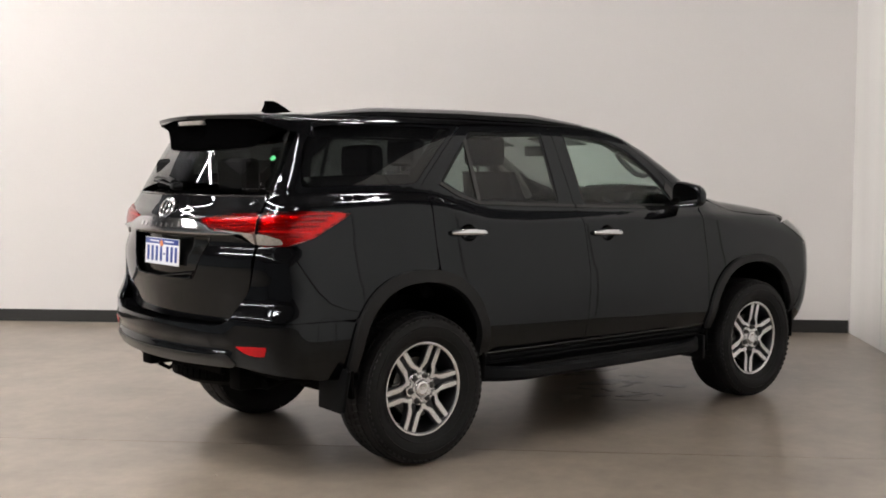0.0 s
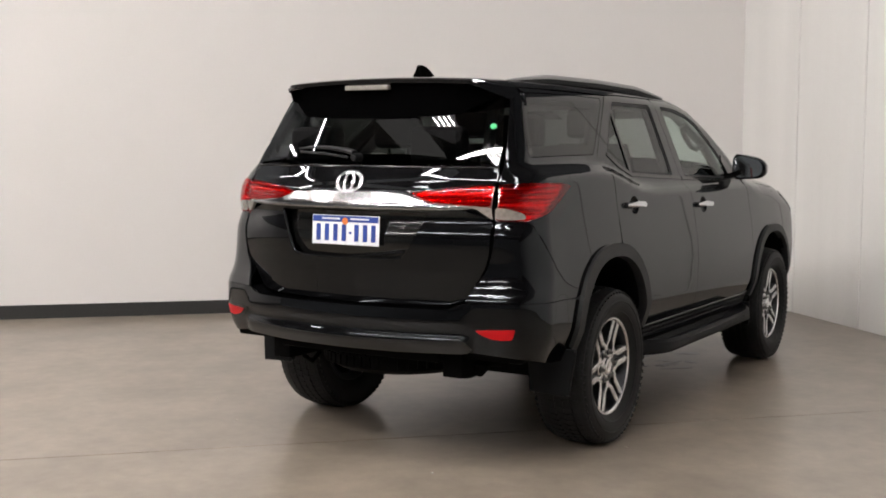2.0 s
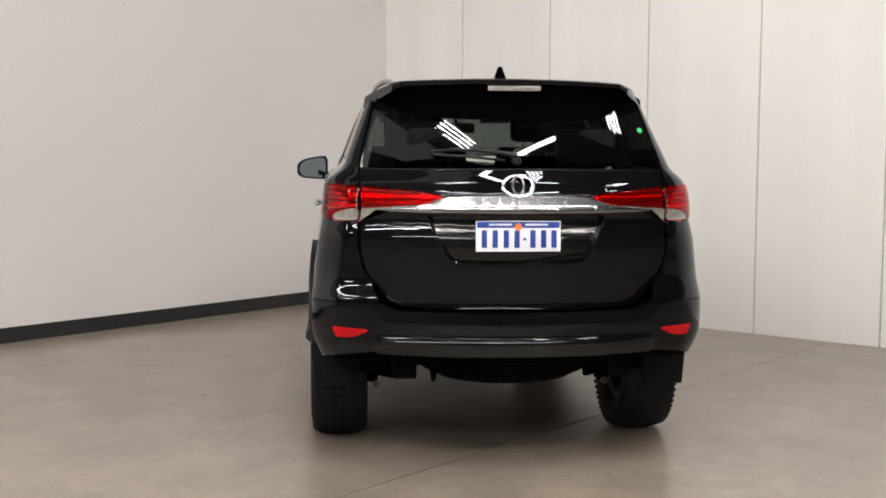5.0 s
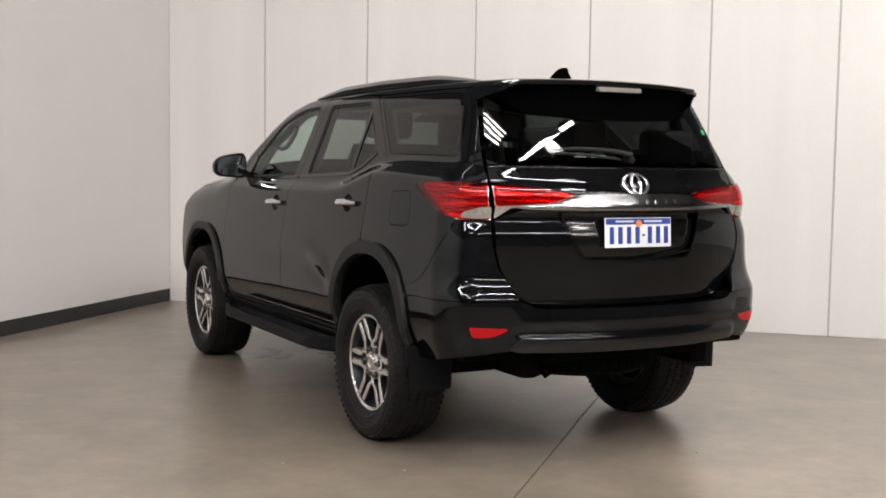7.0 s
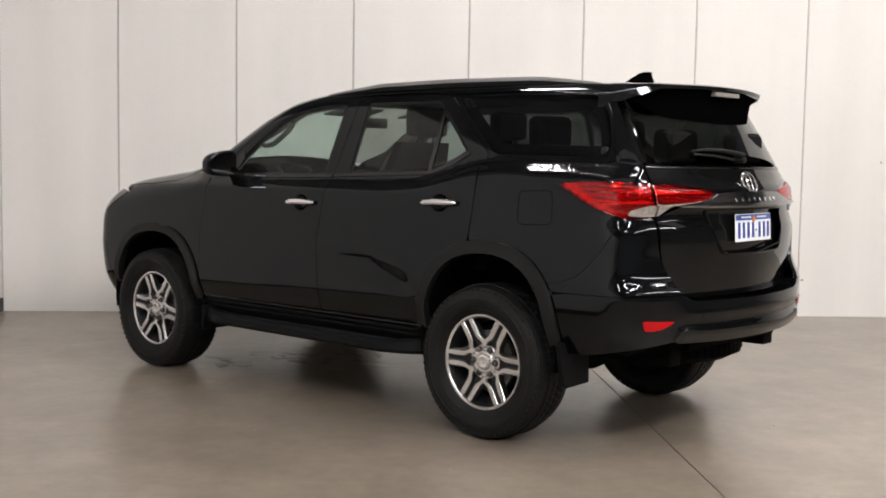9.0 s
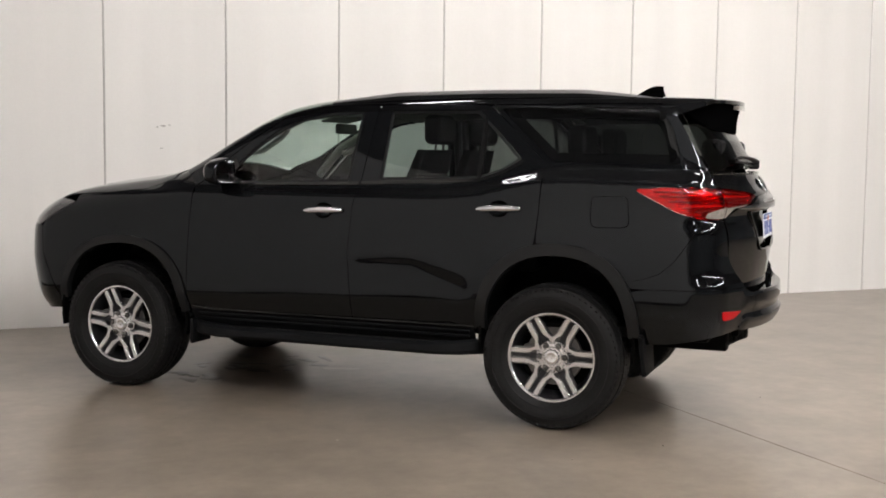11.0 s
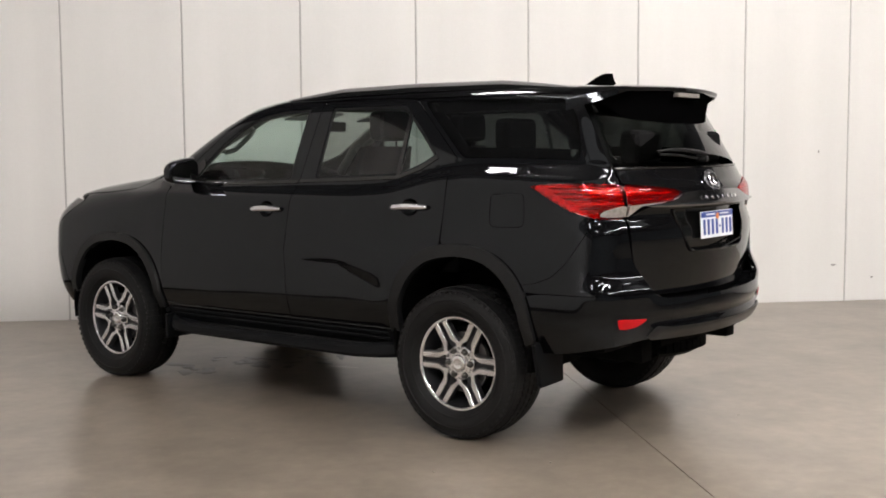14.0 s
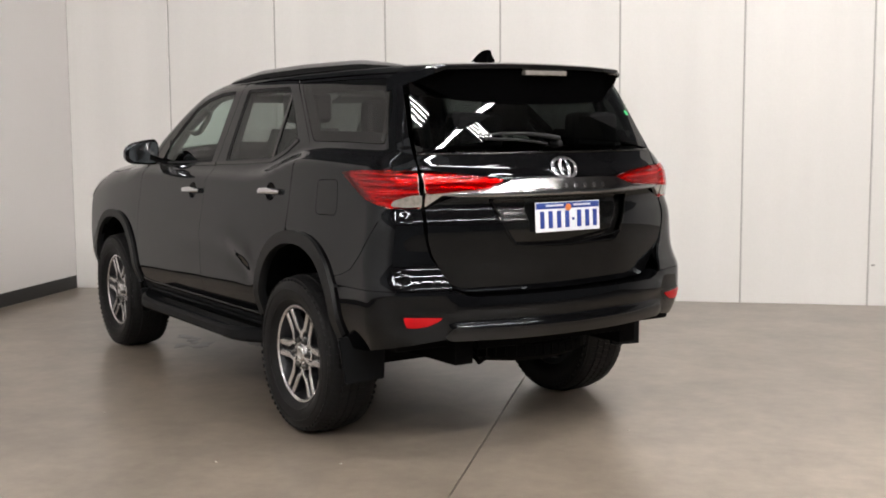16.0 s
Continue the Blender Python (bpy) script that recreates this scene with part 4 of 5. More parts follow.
GLASS_LABELS = {1: "lightly tinted front door glass", 2: "dark privacy door glass", 3: "dark privacy quarter glass"}
for side in (1, -1):
    fx = (lambda g: g) if side == 1 else mirrored
    panel("front_fender", fx(fender), PAINT, car)
    o = panel("front_door", front_door if side == 1 else front_door_plain, PAINT, car, "gloss black front door")
    panel("door_glass", fx(f_glass), GLASS_FRONT, o, GLASS_LABELS[1])
    fd = o
    o = panel("rear_door", rear_door if side == 1 else rear_door_plain, PAINT, car, "gloss black rear door")
    panel("door_glass", fx(r_glass), GLASS_DARK, o, GLASS_LABELS[2])
    rd = o
    q = panel("quarter_panel", quarter if side == 1 else mirrored(quarter_plain), PAINT, car)
    panel("quarter_glass", fx(q_glass), GLASS_QUARTER, q, GLASS_LABELS[3])
    panel("glass_border", fx(q_border), FRIT, q)
    if side == 1:
        panel("fuel_flap", fx(fuel_flap), PAINT, q, "closed fuel flap")
    panel("cant_rail", fx(cant), PAINT, car)
    o = panel("tail_lamp", fx(lamp), RED, car, "red wrap-round tail lamp")
    panel("lamp_reflector", fx(lamp_bed), LAMP_BED, o)
    panel("reverse_lens", fx(lamp_clear), CLEAR, o, "clear lower lens")
    tl = o
    o = panel("tailgate_lamp", fx(gate_lamp), RED, car, "red wedge lamp on the tailgate")
    panel("lamp_reflector", fx(gate_bed), LAMP_BED, o)
    panel("clear_strip", fx(gate_clear), CLEAR, o, "clear lower strip")
    gl = o
    panel("wheel_arch_flare", fx(flare_r), PLASTIC, car, "dark grey plastic rear arch flare")
    panel("wheel_arch_flare", fx(flare_f), PLASTIC, car, "dark grey plastic front arch flare")
    panel("rear_reflector", fx(reflector), REFLECTOR, car, "red bumper reflector")
    panel("reflector_bezel", fx(reflector_bed), PAINT, car)
    panel("headlamp", fx(headlamp), HEADLAMP, car, "clear headlamp")
    panel("cowl_corner", fx(cowl), GLOSSY_TRIM, car)
    panel("inner_liner", fx(liner_side), DARK, car)

    # lamp ribs
    for k in range(5):
        z0 = 1.258 - 0.0160 * k
        x_in = 0.40 + 0.012 * k if k > 2 else 0.40 - 0.0 * k
        rib = patch([R(0.665, z0), R(0.50, z0 - 0.004 - 0.002 * k), R(x_in, z0 - 0.010 if k == 0 else z0 - 0.005), R(x_in, z0 - 0.014 if k == 0 else z0 - 0.010), R(0.50, z0 - 0.009 - 0.002 * k), R(0.665, z0 - 0.006)] if k else
                    [R(0.665, 1.266), R(0.50, 1.254), R(0.42, 1.247), R(0.42, 1.242), R(0.50, 1.248), R(0.665, 1.260)], f=GATE_SKIN, d=REARWARD, gap=0, lift=-0.002, fold=0.006, cell=0.03, round_by=0)
        panel("lamp_rib", fx(rib), RED_BRIGHT if k == 1 else RED_DEEP, gl)
        xr = (-0.50, -0.535, -0.585, -0.63, -0.68)[k]
        zz = 1.265 - 0.0245 * k
        rib = patch([R(0.70, zz), R(0.77, zz), S(-0.70, zz), S(xr, zz - 0.002), S(xr - 0.02, zz - 0.008), S(-0.70, zz - 0.0045), R(0.77, zz - 0.0045), R(0.70, zz - 0.0045)], d=DIAG, gap=0, lift=-0.004, fold=0.008, cell=0.03, round_by=0)
        panel("lamp_rib", fx(rib), RED_BRIGHT if k == 3 else RED_DEEP, tl)

    # door handles: a chrome pull over a cup in the door
    for door, (x0, zc) in ((fd, HANDLES[0]), (rd, HANDLES[1])):
        ys = place(BODY, S(x0, zc))[1]
        bm = bmesh.new()
        secs = []
        for k in range(13):
            u = -1 + k / 6
            px, lift = x0 + 0.122 * u, 0.012 + 0.026 * (1 - abs(u) ** 3)
            hz, hy = 0.0155 * (1 - 0.45 * abs(u) ** 4), 0.0085 * (1 - 0.3 * abs(u) ** 4)
            zz = zc + 0.006 * (1 - u * u) - 0.004 * u
            secs.append([(px, side * (ys + lift + hy * math.cos(a)), zz + hz * math.sin(a)) for a in [2 * math.pi * j / 12 for j in range(12)]])
        loft(bm, secs)
        part("door_handle", bm, CHROME, door, "chrome pull handle")
        bowl, rim = cup_bowl(x0, zc)
        raw("handle_cup", bowl * np.array([1, side, 1]), rim, PAINT, door)
    # belt mouldings and the rear door's fixed light
    belt = patch([S(2.03, 1.262), S(1.93, 1.252), S(1.60, 1.262), S(1.225, 1.275), S(1.16, 1.277), S(1.16, 1.259), S(1.60, 1.246), S(1.93, 1.236), S(2.06, 1.243)], gap=0, lift=0.004, fold=0.01, round_by=0, cell=0.04)
    panel("belt_moulding", fx(belt), GLOSSY_TRIM, fd)
    belt = patch([S(1.145, 1.279), S(1.032, 1.284), S(0.80, 1.292), S(0.44, 1.308), S(0.307, 1.357), S(0.215, 1.412), S(0.20, 1.398), S(0.30, 1.338), S(0.44, 1.290), S(0.80, 1.274), S(1.145, 1.262)], gap=0, lift=0.004, fold=0.01, round_by=0, cell=0.04)
    panel("belt_moulding", fx(belt), GLOSSY_TRIM, rd)
    bar = patch([S(0.462, 1.30), S(0.437, 1.30), S(0.44, 1.64), S(0.462, 1.66)], gap=0, lift=-0.002, fold=0.012, round_by=0, cell=0.03)
    panel("window_divider", fx(bar), GLOSSY_TRIM, rd)
    # weatherstrips round the side windows
    for hole, door, k in ((F_HOLE, fd, 0.010), (R_HOLE, rd, 0.010)):
        ring3 = [place(BODY, q) for q in hole]
        inner = soften([(p[0], p[2]) for p in ring3], 0.012)
        inner = shrink(inner, 0.014)
        strip = patch(hole, [[S(a, b) for a, b in inner]], gap=0, lift=-0.004, fold=0.006, round_by=0, cell=0.05)
        panel("weatherstrip", fx(strip), PLASTIC, door)

v1, f1, n1 = both(bumper_half)
v2, f2, n2 = bumper_mid
SEAM_LINE = [S(-0.405, 0.800), S(-0.48, 0.815), S(-0.56, 0.845), S(-0.63, 0.905), S(-0.69, 0.99), S(-0.745, 1.10)]
seam_gap = patch(SEAM_LINE + [(k, a + 0.004, b + 0.001) for k, a, b in reversed(SEAM_LINE)], d=DIAG, gap=0, lift=0.0006, fold=0, round_by=0, cell=0.05)
for g in (seam_gap, mirrored(seam_gap)):
    panel("panel_gap", g, DARK, car)
panel("rear_bumper", (np.concatenate([v1, v2]), f1 + [[i + len(v1) for i in q] for q in f2], np.concatenate([n1, n2])), PAINT, car, "gloss black rear bumper")
panel("bumper_lower_trim", low_trim, SATIN_TRIM, car, "satin dark lower bumper trim")
panel("front_bumper", both(front_half), PAINT, car)
panel("grille", both(grille_half), PLASTIC, car)
panel("bonnet", hood, PAINT, car, "gloss black bonnet")
panel("roof_panel", roof, PAINT, car)
panel("windscreen", screen, GLASS_SCREEN, car, "clear windscreen")
tailgate = panel("tailgate", gate, PAINT, car, "closed gloss black tailgate")
panel("plate_recess", tray, GLOSSY_TRIM, tailgate)
panel("recess_rim", recess_rim, GLOSSY_TRIM, tailgate)
bm = bmesh.new()
lip_run = soften([place(GATE_SKIN, q) for q in flip_y(RECESS)[:-1]] + [place(GATE_SKIN, q) for q in RECESS[::-1]], 0.0)
tube(bm, [Vector(p) + Vector((-0.004, 0, -0.002)) for p in lip_run], 0.0065, 10, up=(1, 0, 0))
part("recess_lip", bm, PAINT, tailgate)
panel("rear_glass", rear_glass, GLASS_REAR, tailgate, "dark privacy rear window")
bm = bmesh.new()
tube(bm, [Vector(place(GATE_SKIN, R(y, 1.349))) + Vector((-0.002, 0, 0)) for y in np.linspace(-0.672, 0.672, 41)], 0.0045, 8)
part("glass_trim", bm, GLOSSY_TRIM, tailgate)
garnish = panel("garnish_bar", chrome_bar, BAR_CHROME, car, "chrome bar across the tailgate")

# model lettering as plain bars
for k in range(8):
    yc = 0.196 - 0.056 * k
    b = patch([R(yc + 0.008, 1.211), R(yc + 0.008, 1.191), R(yc - 0.008, 1.191), R(yc - 0.008, 1.211)], f=GARNISH_SKIN, base=GATE_SKIN, d=REARWARD, gap=0, lift=0.003, fold=0.003, round_by=0.003, cell=0.03)
    panel("letter_bar", b, CHROME, garnish)

# ledge on top of the rear bumper
bm = bmesh.new()
ys = [0.62 * (k / 20 - 1) for k in range(41)]
rows = []
for y in ys:
    zt = 0.737 + 0.004 * (y / 0.5) ** 2 + 0.03 * float(step01(0.50, 0.60, abs(y)))
    xo = BUMP(0.72) + 0.28 * y * y
    rows.append([bm.verts.new((xo + 0.012, y, zt - 0.002)), bm.verts.new((xo + 0.03, y, zt - 0.004)), bm.verts.new((-0.90 + 0.28 * y * y, y, zt - 0.006)), bm.verts.new((-0.90 + 0.28 * y * y, y, zt - 0.06)), bm.verts.new((xo + 0.02, y, zt - 0.06))])
for a, b in zip(rows, rows[1:]):
    for k in range(5):
        bm.faces.new((a[k], a[(k + 1) % 5], b[(k + 1) % 5], b[k]))
bm.faces.new(rows[0])
bm.faces.new(rows[-1][::-1])
part("bumper_ledge", bm, PAINT, car)

# number plate with bars for its characters
plate = new("number_plate")
plate.parent = car
tagged(plate, "white number plate with a blue header")
plate.matrix_world = Matrix.Translation((-0.9780, 0.002, 1.064)) @ pose(0, 0, 0, 0, 3.0, 0)
bm = bmesh.new()
add_box(bm, -0.004, 0.001, -0.184, 0.184, -0.066, 0.066, 0.0015)
part("plate_blank", bm, PLATE, plate)
bm = bmesh.new()
add_box(bm, -0.006, -0.003, -0.180, 0.180, 0.036, 0.063, 0.0008)
part("plate_header", bm, BLUE, plate, "blue header band")
for y, w in ((0.078, 0.05), (-0.08, 0.05)):
    bm = bmesh.new()
    add_box(bm, -0.0072, -0.005, y - w, y + w, 0.046, 0.054, 0.0005)
    part("header_bar", bm, WHITE_INK, plate)
bm = bmesh.new()
lathe(bm, [(0.0005, -0.0075), (0.016, -0.0075), (0.016, -0.004)], 20, axis="x", origin=(0, 0.0, 0.040))
part("plate_sticker", bm, ORANGE, plate, "small orange sticker")
for y in (0.148, 0.101, 0.053, 0.006, -0.063, -0.110, -0.155):
    bm = bmesh.new()
    add_box(bm, -0.0065, -0.003, y - 0.0115, y + 0.0115, -0.050, 0.026, 0.003)
    part("plate_bar", bm, BLUE, plate)
bm = bmesh.new()
add_box(bm, -0.0065, -0.003, -0.035, -0.022, -0.018, -0.007, 0.001)
part("plate_bar", bm, BLUE, plate)

# round badge: an oval ring with a plain oval in it
gx = GATE(1.281)


def oval(bm, a, b, zc, thick, n=44):
    rings = []
    for k in range(n):
        cy, cz = math.cos(2 * math.pi * k / n), math.sin(2 * math.pi * k / n)
        ring = []
        for j in range(8):
            t = 2 * math.pi * j / 8
            y, z = cy * (a + thick * math.cos(t)), zc + cz * (b + thick * math.cos(t))
            ring.append(bm.verts.new((gx - 0.010 - 0.006 * math.sin(t) + 0.45 * z + 0.28 * y * y, y, 1.281 + z)))
        rings.append(ring)
    for k in range(n):
        for j in range(8):
            bm.faces.new((rings[k][j], rings[(k + 1) % n][j], rings[(k + 1) % n][(j + 1) % 8], rings[k][(j + 1) % 8]))


bm = bmesh.new()
oval(bm, 0.066, 0.045, 0.0, 0.0075)
badge = part("badge", bm, CHROME, car, "plain oval chrome badge")
bm = bmesh.new()
oval(bm, 0.024, 0.040, 0.0, 0.0065)
part("badge_oval", bm, CHROME, badge)

# spoiler: a shelf whose ends run forward and down to the pillars, with a dark fairing under it
corner = place(BODY, S(-0.515, 1.626)) + np.array([0, 0.004, 0])
bm = bmesh.new()
secs = []
for k in range(53):
    q = math.sin(math.pi / 2 * (-1 + k / 26))
    y, yr = 0.535 * q, 0.600 * q
    ay, sy = abs(y), math.copysign(1, q)
    e = float(step01(0.40, 0.53, ay))
    gz = 1.566 + 0.022 * (ay / 0.5) ** 2
    gx_ = place(GATE_SKIN, R(ay, gz))[0]
    tipx = -0.822 + 0.30 * y * y + 0.02 * float(step01(0.48, 0.535, ay))
    tipz = 1.746 - 0.04 * ay ** 2 - 0.012 * float(step01(0.49, 0.535, ay))
    rootz = place(BODY, T(-0.497, abs(yr)))[2] + 0.003
    thick = 0.028
    low = np.array((tipx + 0.02, y, tipz - thick))
    foot = np.array((corner[0], sy * corner[1], corner[2]))
    run = []
    for v, drop in ((0.62, 0.28), (0.9, 0.64), (1.0, 1.0)):
        inner = np.array((low[0] + (gx_ - 0.003 - low[0]) * v, y, low[2] + (gz - low[2]) * drop))
        outer = low + (foot - low) * v ** 0.8
        run.append(tuple(inner * (1 - e) + outer * e))
    ym = (y + yr) / 2
    hinge = np.array((gx_ + 0.02, y, gz + 0.002)) * (1 - e) + (foot + np.array((0.018, 0, 0.0))) * e
    back = np.array((-0.497, yr * 0.995, rootz - 0.03)) * (1 - e) + np.array((-0.497, sy * (corner[1] - 0.006), corner[2] + 0.05)) * e
    secs.append([(-0.497, yr, rootz), (-0.57, yr * 0.99, rootz - 0.002), (-0.66, ym, rootz + (tipz - rootz) * 0.5), (tipx + 0.02, y, tipz + 0.001), (tipx, y, tipz - thick * 0.2),
                 (tipx + 0.003, y, tipz - thick * 0.8), tuple(low), *run, tuple(hinge), tuple(back)])
loft(bm, secs)
spoiler = part("roof_spoiler", bm, PAINT, car, "gloss black roof spoiler", sharp=40)
spoiler.data.materials.append(UNDER)
for p in spoiler.data.polygons:
    if p.index < 52 * 12 and p.index % 12 in (6, 7, 8, 9):
        p.material_index = 1
bm = bmesh.new()
add_box(bm, -0.822, -0.785, -0.118, 0.118, 1.694, 1.716, 0.004)
part("high_brake_lamp", bm, CLEAR, spoiler, "clear high brake lamp")

# shark-fin aerial
bm = bmesh.new()
secs = []
for k in range(19):
    u = k / 18
    x = -0.205 - 0.185 * u
    h = 0.004 + 0.066 * math.sin(math.pi / 2 * min(1, u / 0.8)) ** 1.25
    w = 0.010 + 0.024 * math.sin(math.pi * min(0.62, 0.05 + 0.6 * u))
    zr = float(TOP(x) + CROWN(x)) - 0.006
    lean = 0.020 * max(0, u - 0.5)
    secs.append([(x, w, zr), (x, w * 0.8, zr + h * 0.22), (x + lean, w * 0.40, zr + h * 0.68), (x + lean, w * 0.24, zr + h * 0.95), (x + lean, 0, zr + h), (x + lean, -w * 0.24, zr + h * 0.95), (x + lean, -w * 0.40, zr + h * 0.68), (x, -w * 0.8, zr + h * 0.22), (x, -w, zr)])
loft(bm, secs)
part("shark_fin_aerial", bm, UNDER, car, "black shark-fin aerial")

# roof rails: a slim bar over a dark base
for s in (1, -1):
    bm = bmesh.new()
    base = bmesh.new()
    secs, low = [], []
    for k in range(41):
        u = k / 40
        x = -0.42 + 1.86 * u
        y = 0.512 + 0.045 * math.sin(min(u * 1.6, 1) * math.pi / 2)
        zr = float(TOP(x) + CROWN(x) * (1 - (y / 0.6) ** 2)) - 0.010
        rise = min(1, 5.5 * u, 4.5 * (1 - u)) ** 0.8
        h, lo = 0.012 + 0.030 * rise, 0.004 + 0.018 * rise
        w = 0.008 + 0.010 * min(1, 9 * u, 9 * (1 - u))
        secs.append([(x, s * (y + q * w), zr + lo + (h - lo) * hh) for q, hh in ((-0.9, 0), (-1, 0.45), (-0.7, 0.9), (-0.3, 1), (0.3, 1), (0.75, 0.85), (1, 0.45), (0.9, 0))])
        low.append([(x, s * (y + q * w * 0.75), zr + v) for q, v in ((-1, 0), (-1, lo + 0.003), (1, lo + 0.003), (1, 0))])
    loft(bm, secs)
    loft(base, low)
    rail = part("roof_rail", bm, RAIL, car, "low grey roof rail", sharp=50)
    part("rail_base", base, SOFT_PLASTIC, rail)

# rear wiper
bm = bmesh.new()


def on_glass(y, z, out):
    return (float(GATE(z)) + 0.28 * y * y - out * 0.85, y, z + out * 0.5)


tube(bm, [on_glass(0.0, 1.392, 0.035), on_glass(0.06, 1.404, 0.034), on_glass(0.16, 1.418, 0.028), on_glass(0.27, 1.424, 0.022), on_glass(0.372, 1.420, 0.014)], [0.019, 0.017, 0.013, 0.010, 0.005], 10, 0.7)
wiper = part("rear_wiper", bm, PLASTIC, car, "black rear wiper resting on the glass")
bm = bmesh.new()
tube(bm, [on_glass(0.36, 1.408, 0.010), on_glass(0.2, 1.400, 0.010), on_glass(0.05, 1.384, 0.010)], 0.006, 8)
part("wiper_blade", bm, PLASTIC, wiper)
bm = bmesh.new()
lathe(bm, [(0.002, -0.046), (0.014, -0.044), (0.019, -0.03), (0.020, 0.01)], 20, axis="x", origin=(float(GATE(1.39)) , 0.0, 1.388))
part("wiper_hub", bm, PLASTIC, wiper)

# green sticker inside the rear glass
bm = bmesh.new()
sp = place(GATE_SKIN, R(-0.596, 1.526))
sn = grads(GATE_SKIN, sp[None, :])[0]
lathe(bm, [(0.0005, -0.001), (0.014, -0.001), (0.014, 0.001)], 20, axis="x")
st = part("window_sticker", bm, GREEN, car, "small round green sticker")
st.matrix_world = Matrix.Translation(Vector(sp + sn * 0.0035)) @ Vector((-1, 0, 0)).rotation_difference(Vector(sn)).to_matrix().to_4x4()

# mirrors
def mirror_top(u):
    return 1.404 - 0.038 * u ** 1.7


def mirror_low(u):
    return 1.243 + 0.012 * u ** 1.5


for s in (1, -1):
    bm = bmesh.new()
    secs = []
    for u in (0.0, 0.03, 0.1, 0.22, 0.4, 0.6, 0.76, 0.88, 0.95, 0.985, 1.0):
        y = 0.836 + 0.206 * u
        e = min(1.0, (u / 0.12 + 0.35) ** 0.5 if u < 0.1 else 1.0, math.sqrt(max(0.0, 1 - (max(0.0, u - 0.74) / 0.275) ** 2)))
        hh = (mirror_top(u) - mirror_low(u)) / 2 * (0.2 + 0.8 * e)
        zc = (mirror_top(u) + mirror_low(u)) / 2
        back, front = 0.040 * (0.6 + 0.4 * e), (0.10 - 0.045 * u) * (0.3 + 0.7 * e)
        xc = 2.0 - 0.02 * u
        sec = []
        for j in range(24):
            a = 2 * math.pi * j / 24
            c, sn = math.cos(a), math.sin(a)
            px = xc + (front if c > 0 else back - 0.10 * (y - 0.95)) * math.copysign(abs(c) ** (0.8 if c > 0 else 0.3), c)
            sec.append((px, s * y, zc + hh * math.copysign(abs(sn) ** 0.6, sn)))
        secs.append(sec)
    loft(bm, secs)
    mir = part("door_mirror", bm, PAINT, car, "gloss black door mirror", sharp=50)
    bm = bmesh.new()
    ring = []
    for j in range(36):
        a = 2 * math.pi * j / 36
        c, sn = math.copysign(abs(math.cos(a)) ** 0.45, math.cos(a)), math.copysign(abs(math.sin(a)) ** 0.5, math.sin(a))
        u = 0.49 + 0.42 * c
        mid, half = (mirror_top(u) + mirror_low(u)) / 2, (mirror_top(u) - mirror_low(u)) / 2 - 0.012
        ring.append((0.836 + 0.206 * u, mid + half * sn * (1 - 0.35 * max(0.0, c) ** 6)))
    loft(bm, [[(1.945 + 0.12 * (y - 0.95) + dx, s * y, z) for y, z in ring] for dx in (0.014, -0.003)])
    part("mirror_glass", bm, MIRROR, mir, "mirror glass")
    bm = bmesh.new()
    loft(bm, [[(x, s * y, z + dz) for x, dz in ((2.06, -0.02), (1.93, -0.02), (1.93, 0.015), (2.06, 0.02))] for y, z in ((0.76, 1.258), (0.82, 1.268), (0.90, 1.295))])
    part("mirror_stalk", bm, GLOSSY_TRIM, mir)
    sail = patch([S(2.05, 1.247), S(2.155, 1.25), S(2.06, 1.335), S(1.985, 1.40), S(1.955, 1.355), S(2.025, 1.262)], gap=0, lift=0.003, fold=0.008, round_by=0.004)
    panel("mirror_sail", sail if s == 1 else mirrored(sail), GLOSSY_TRIM, mir)

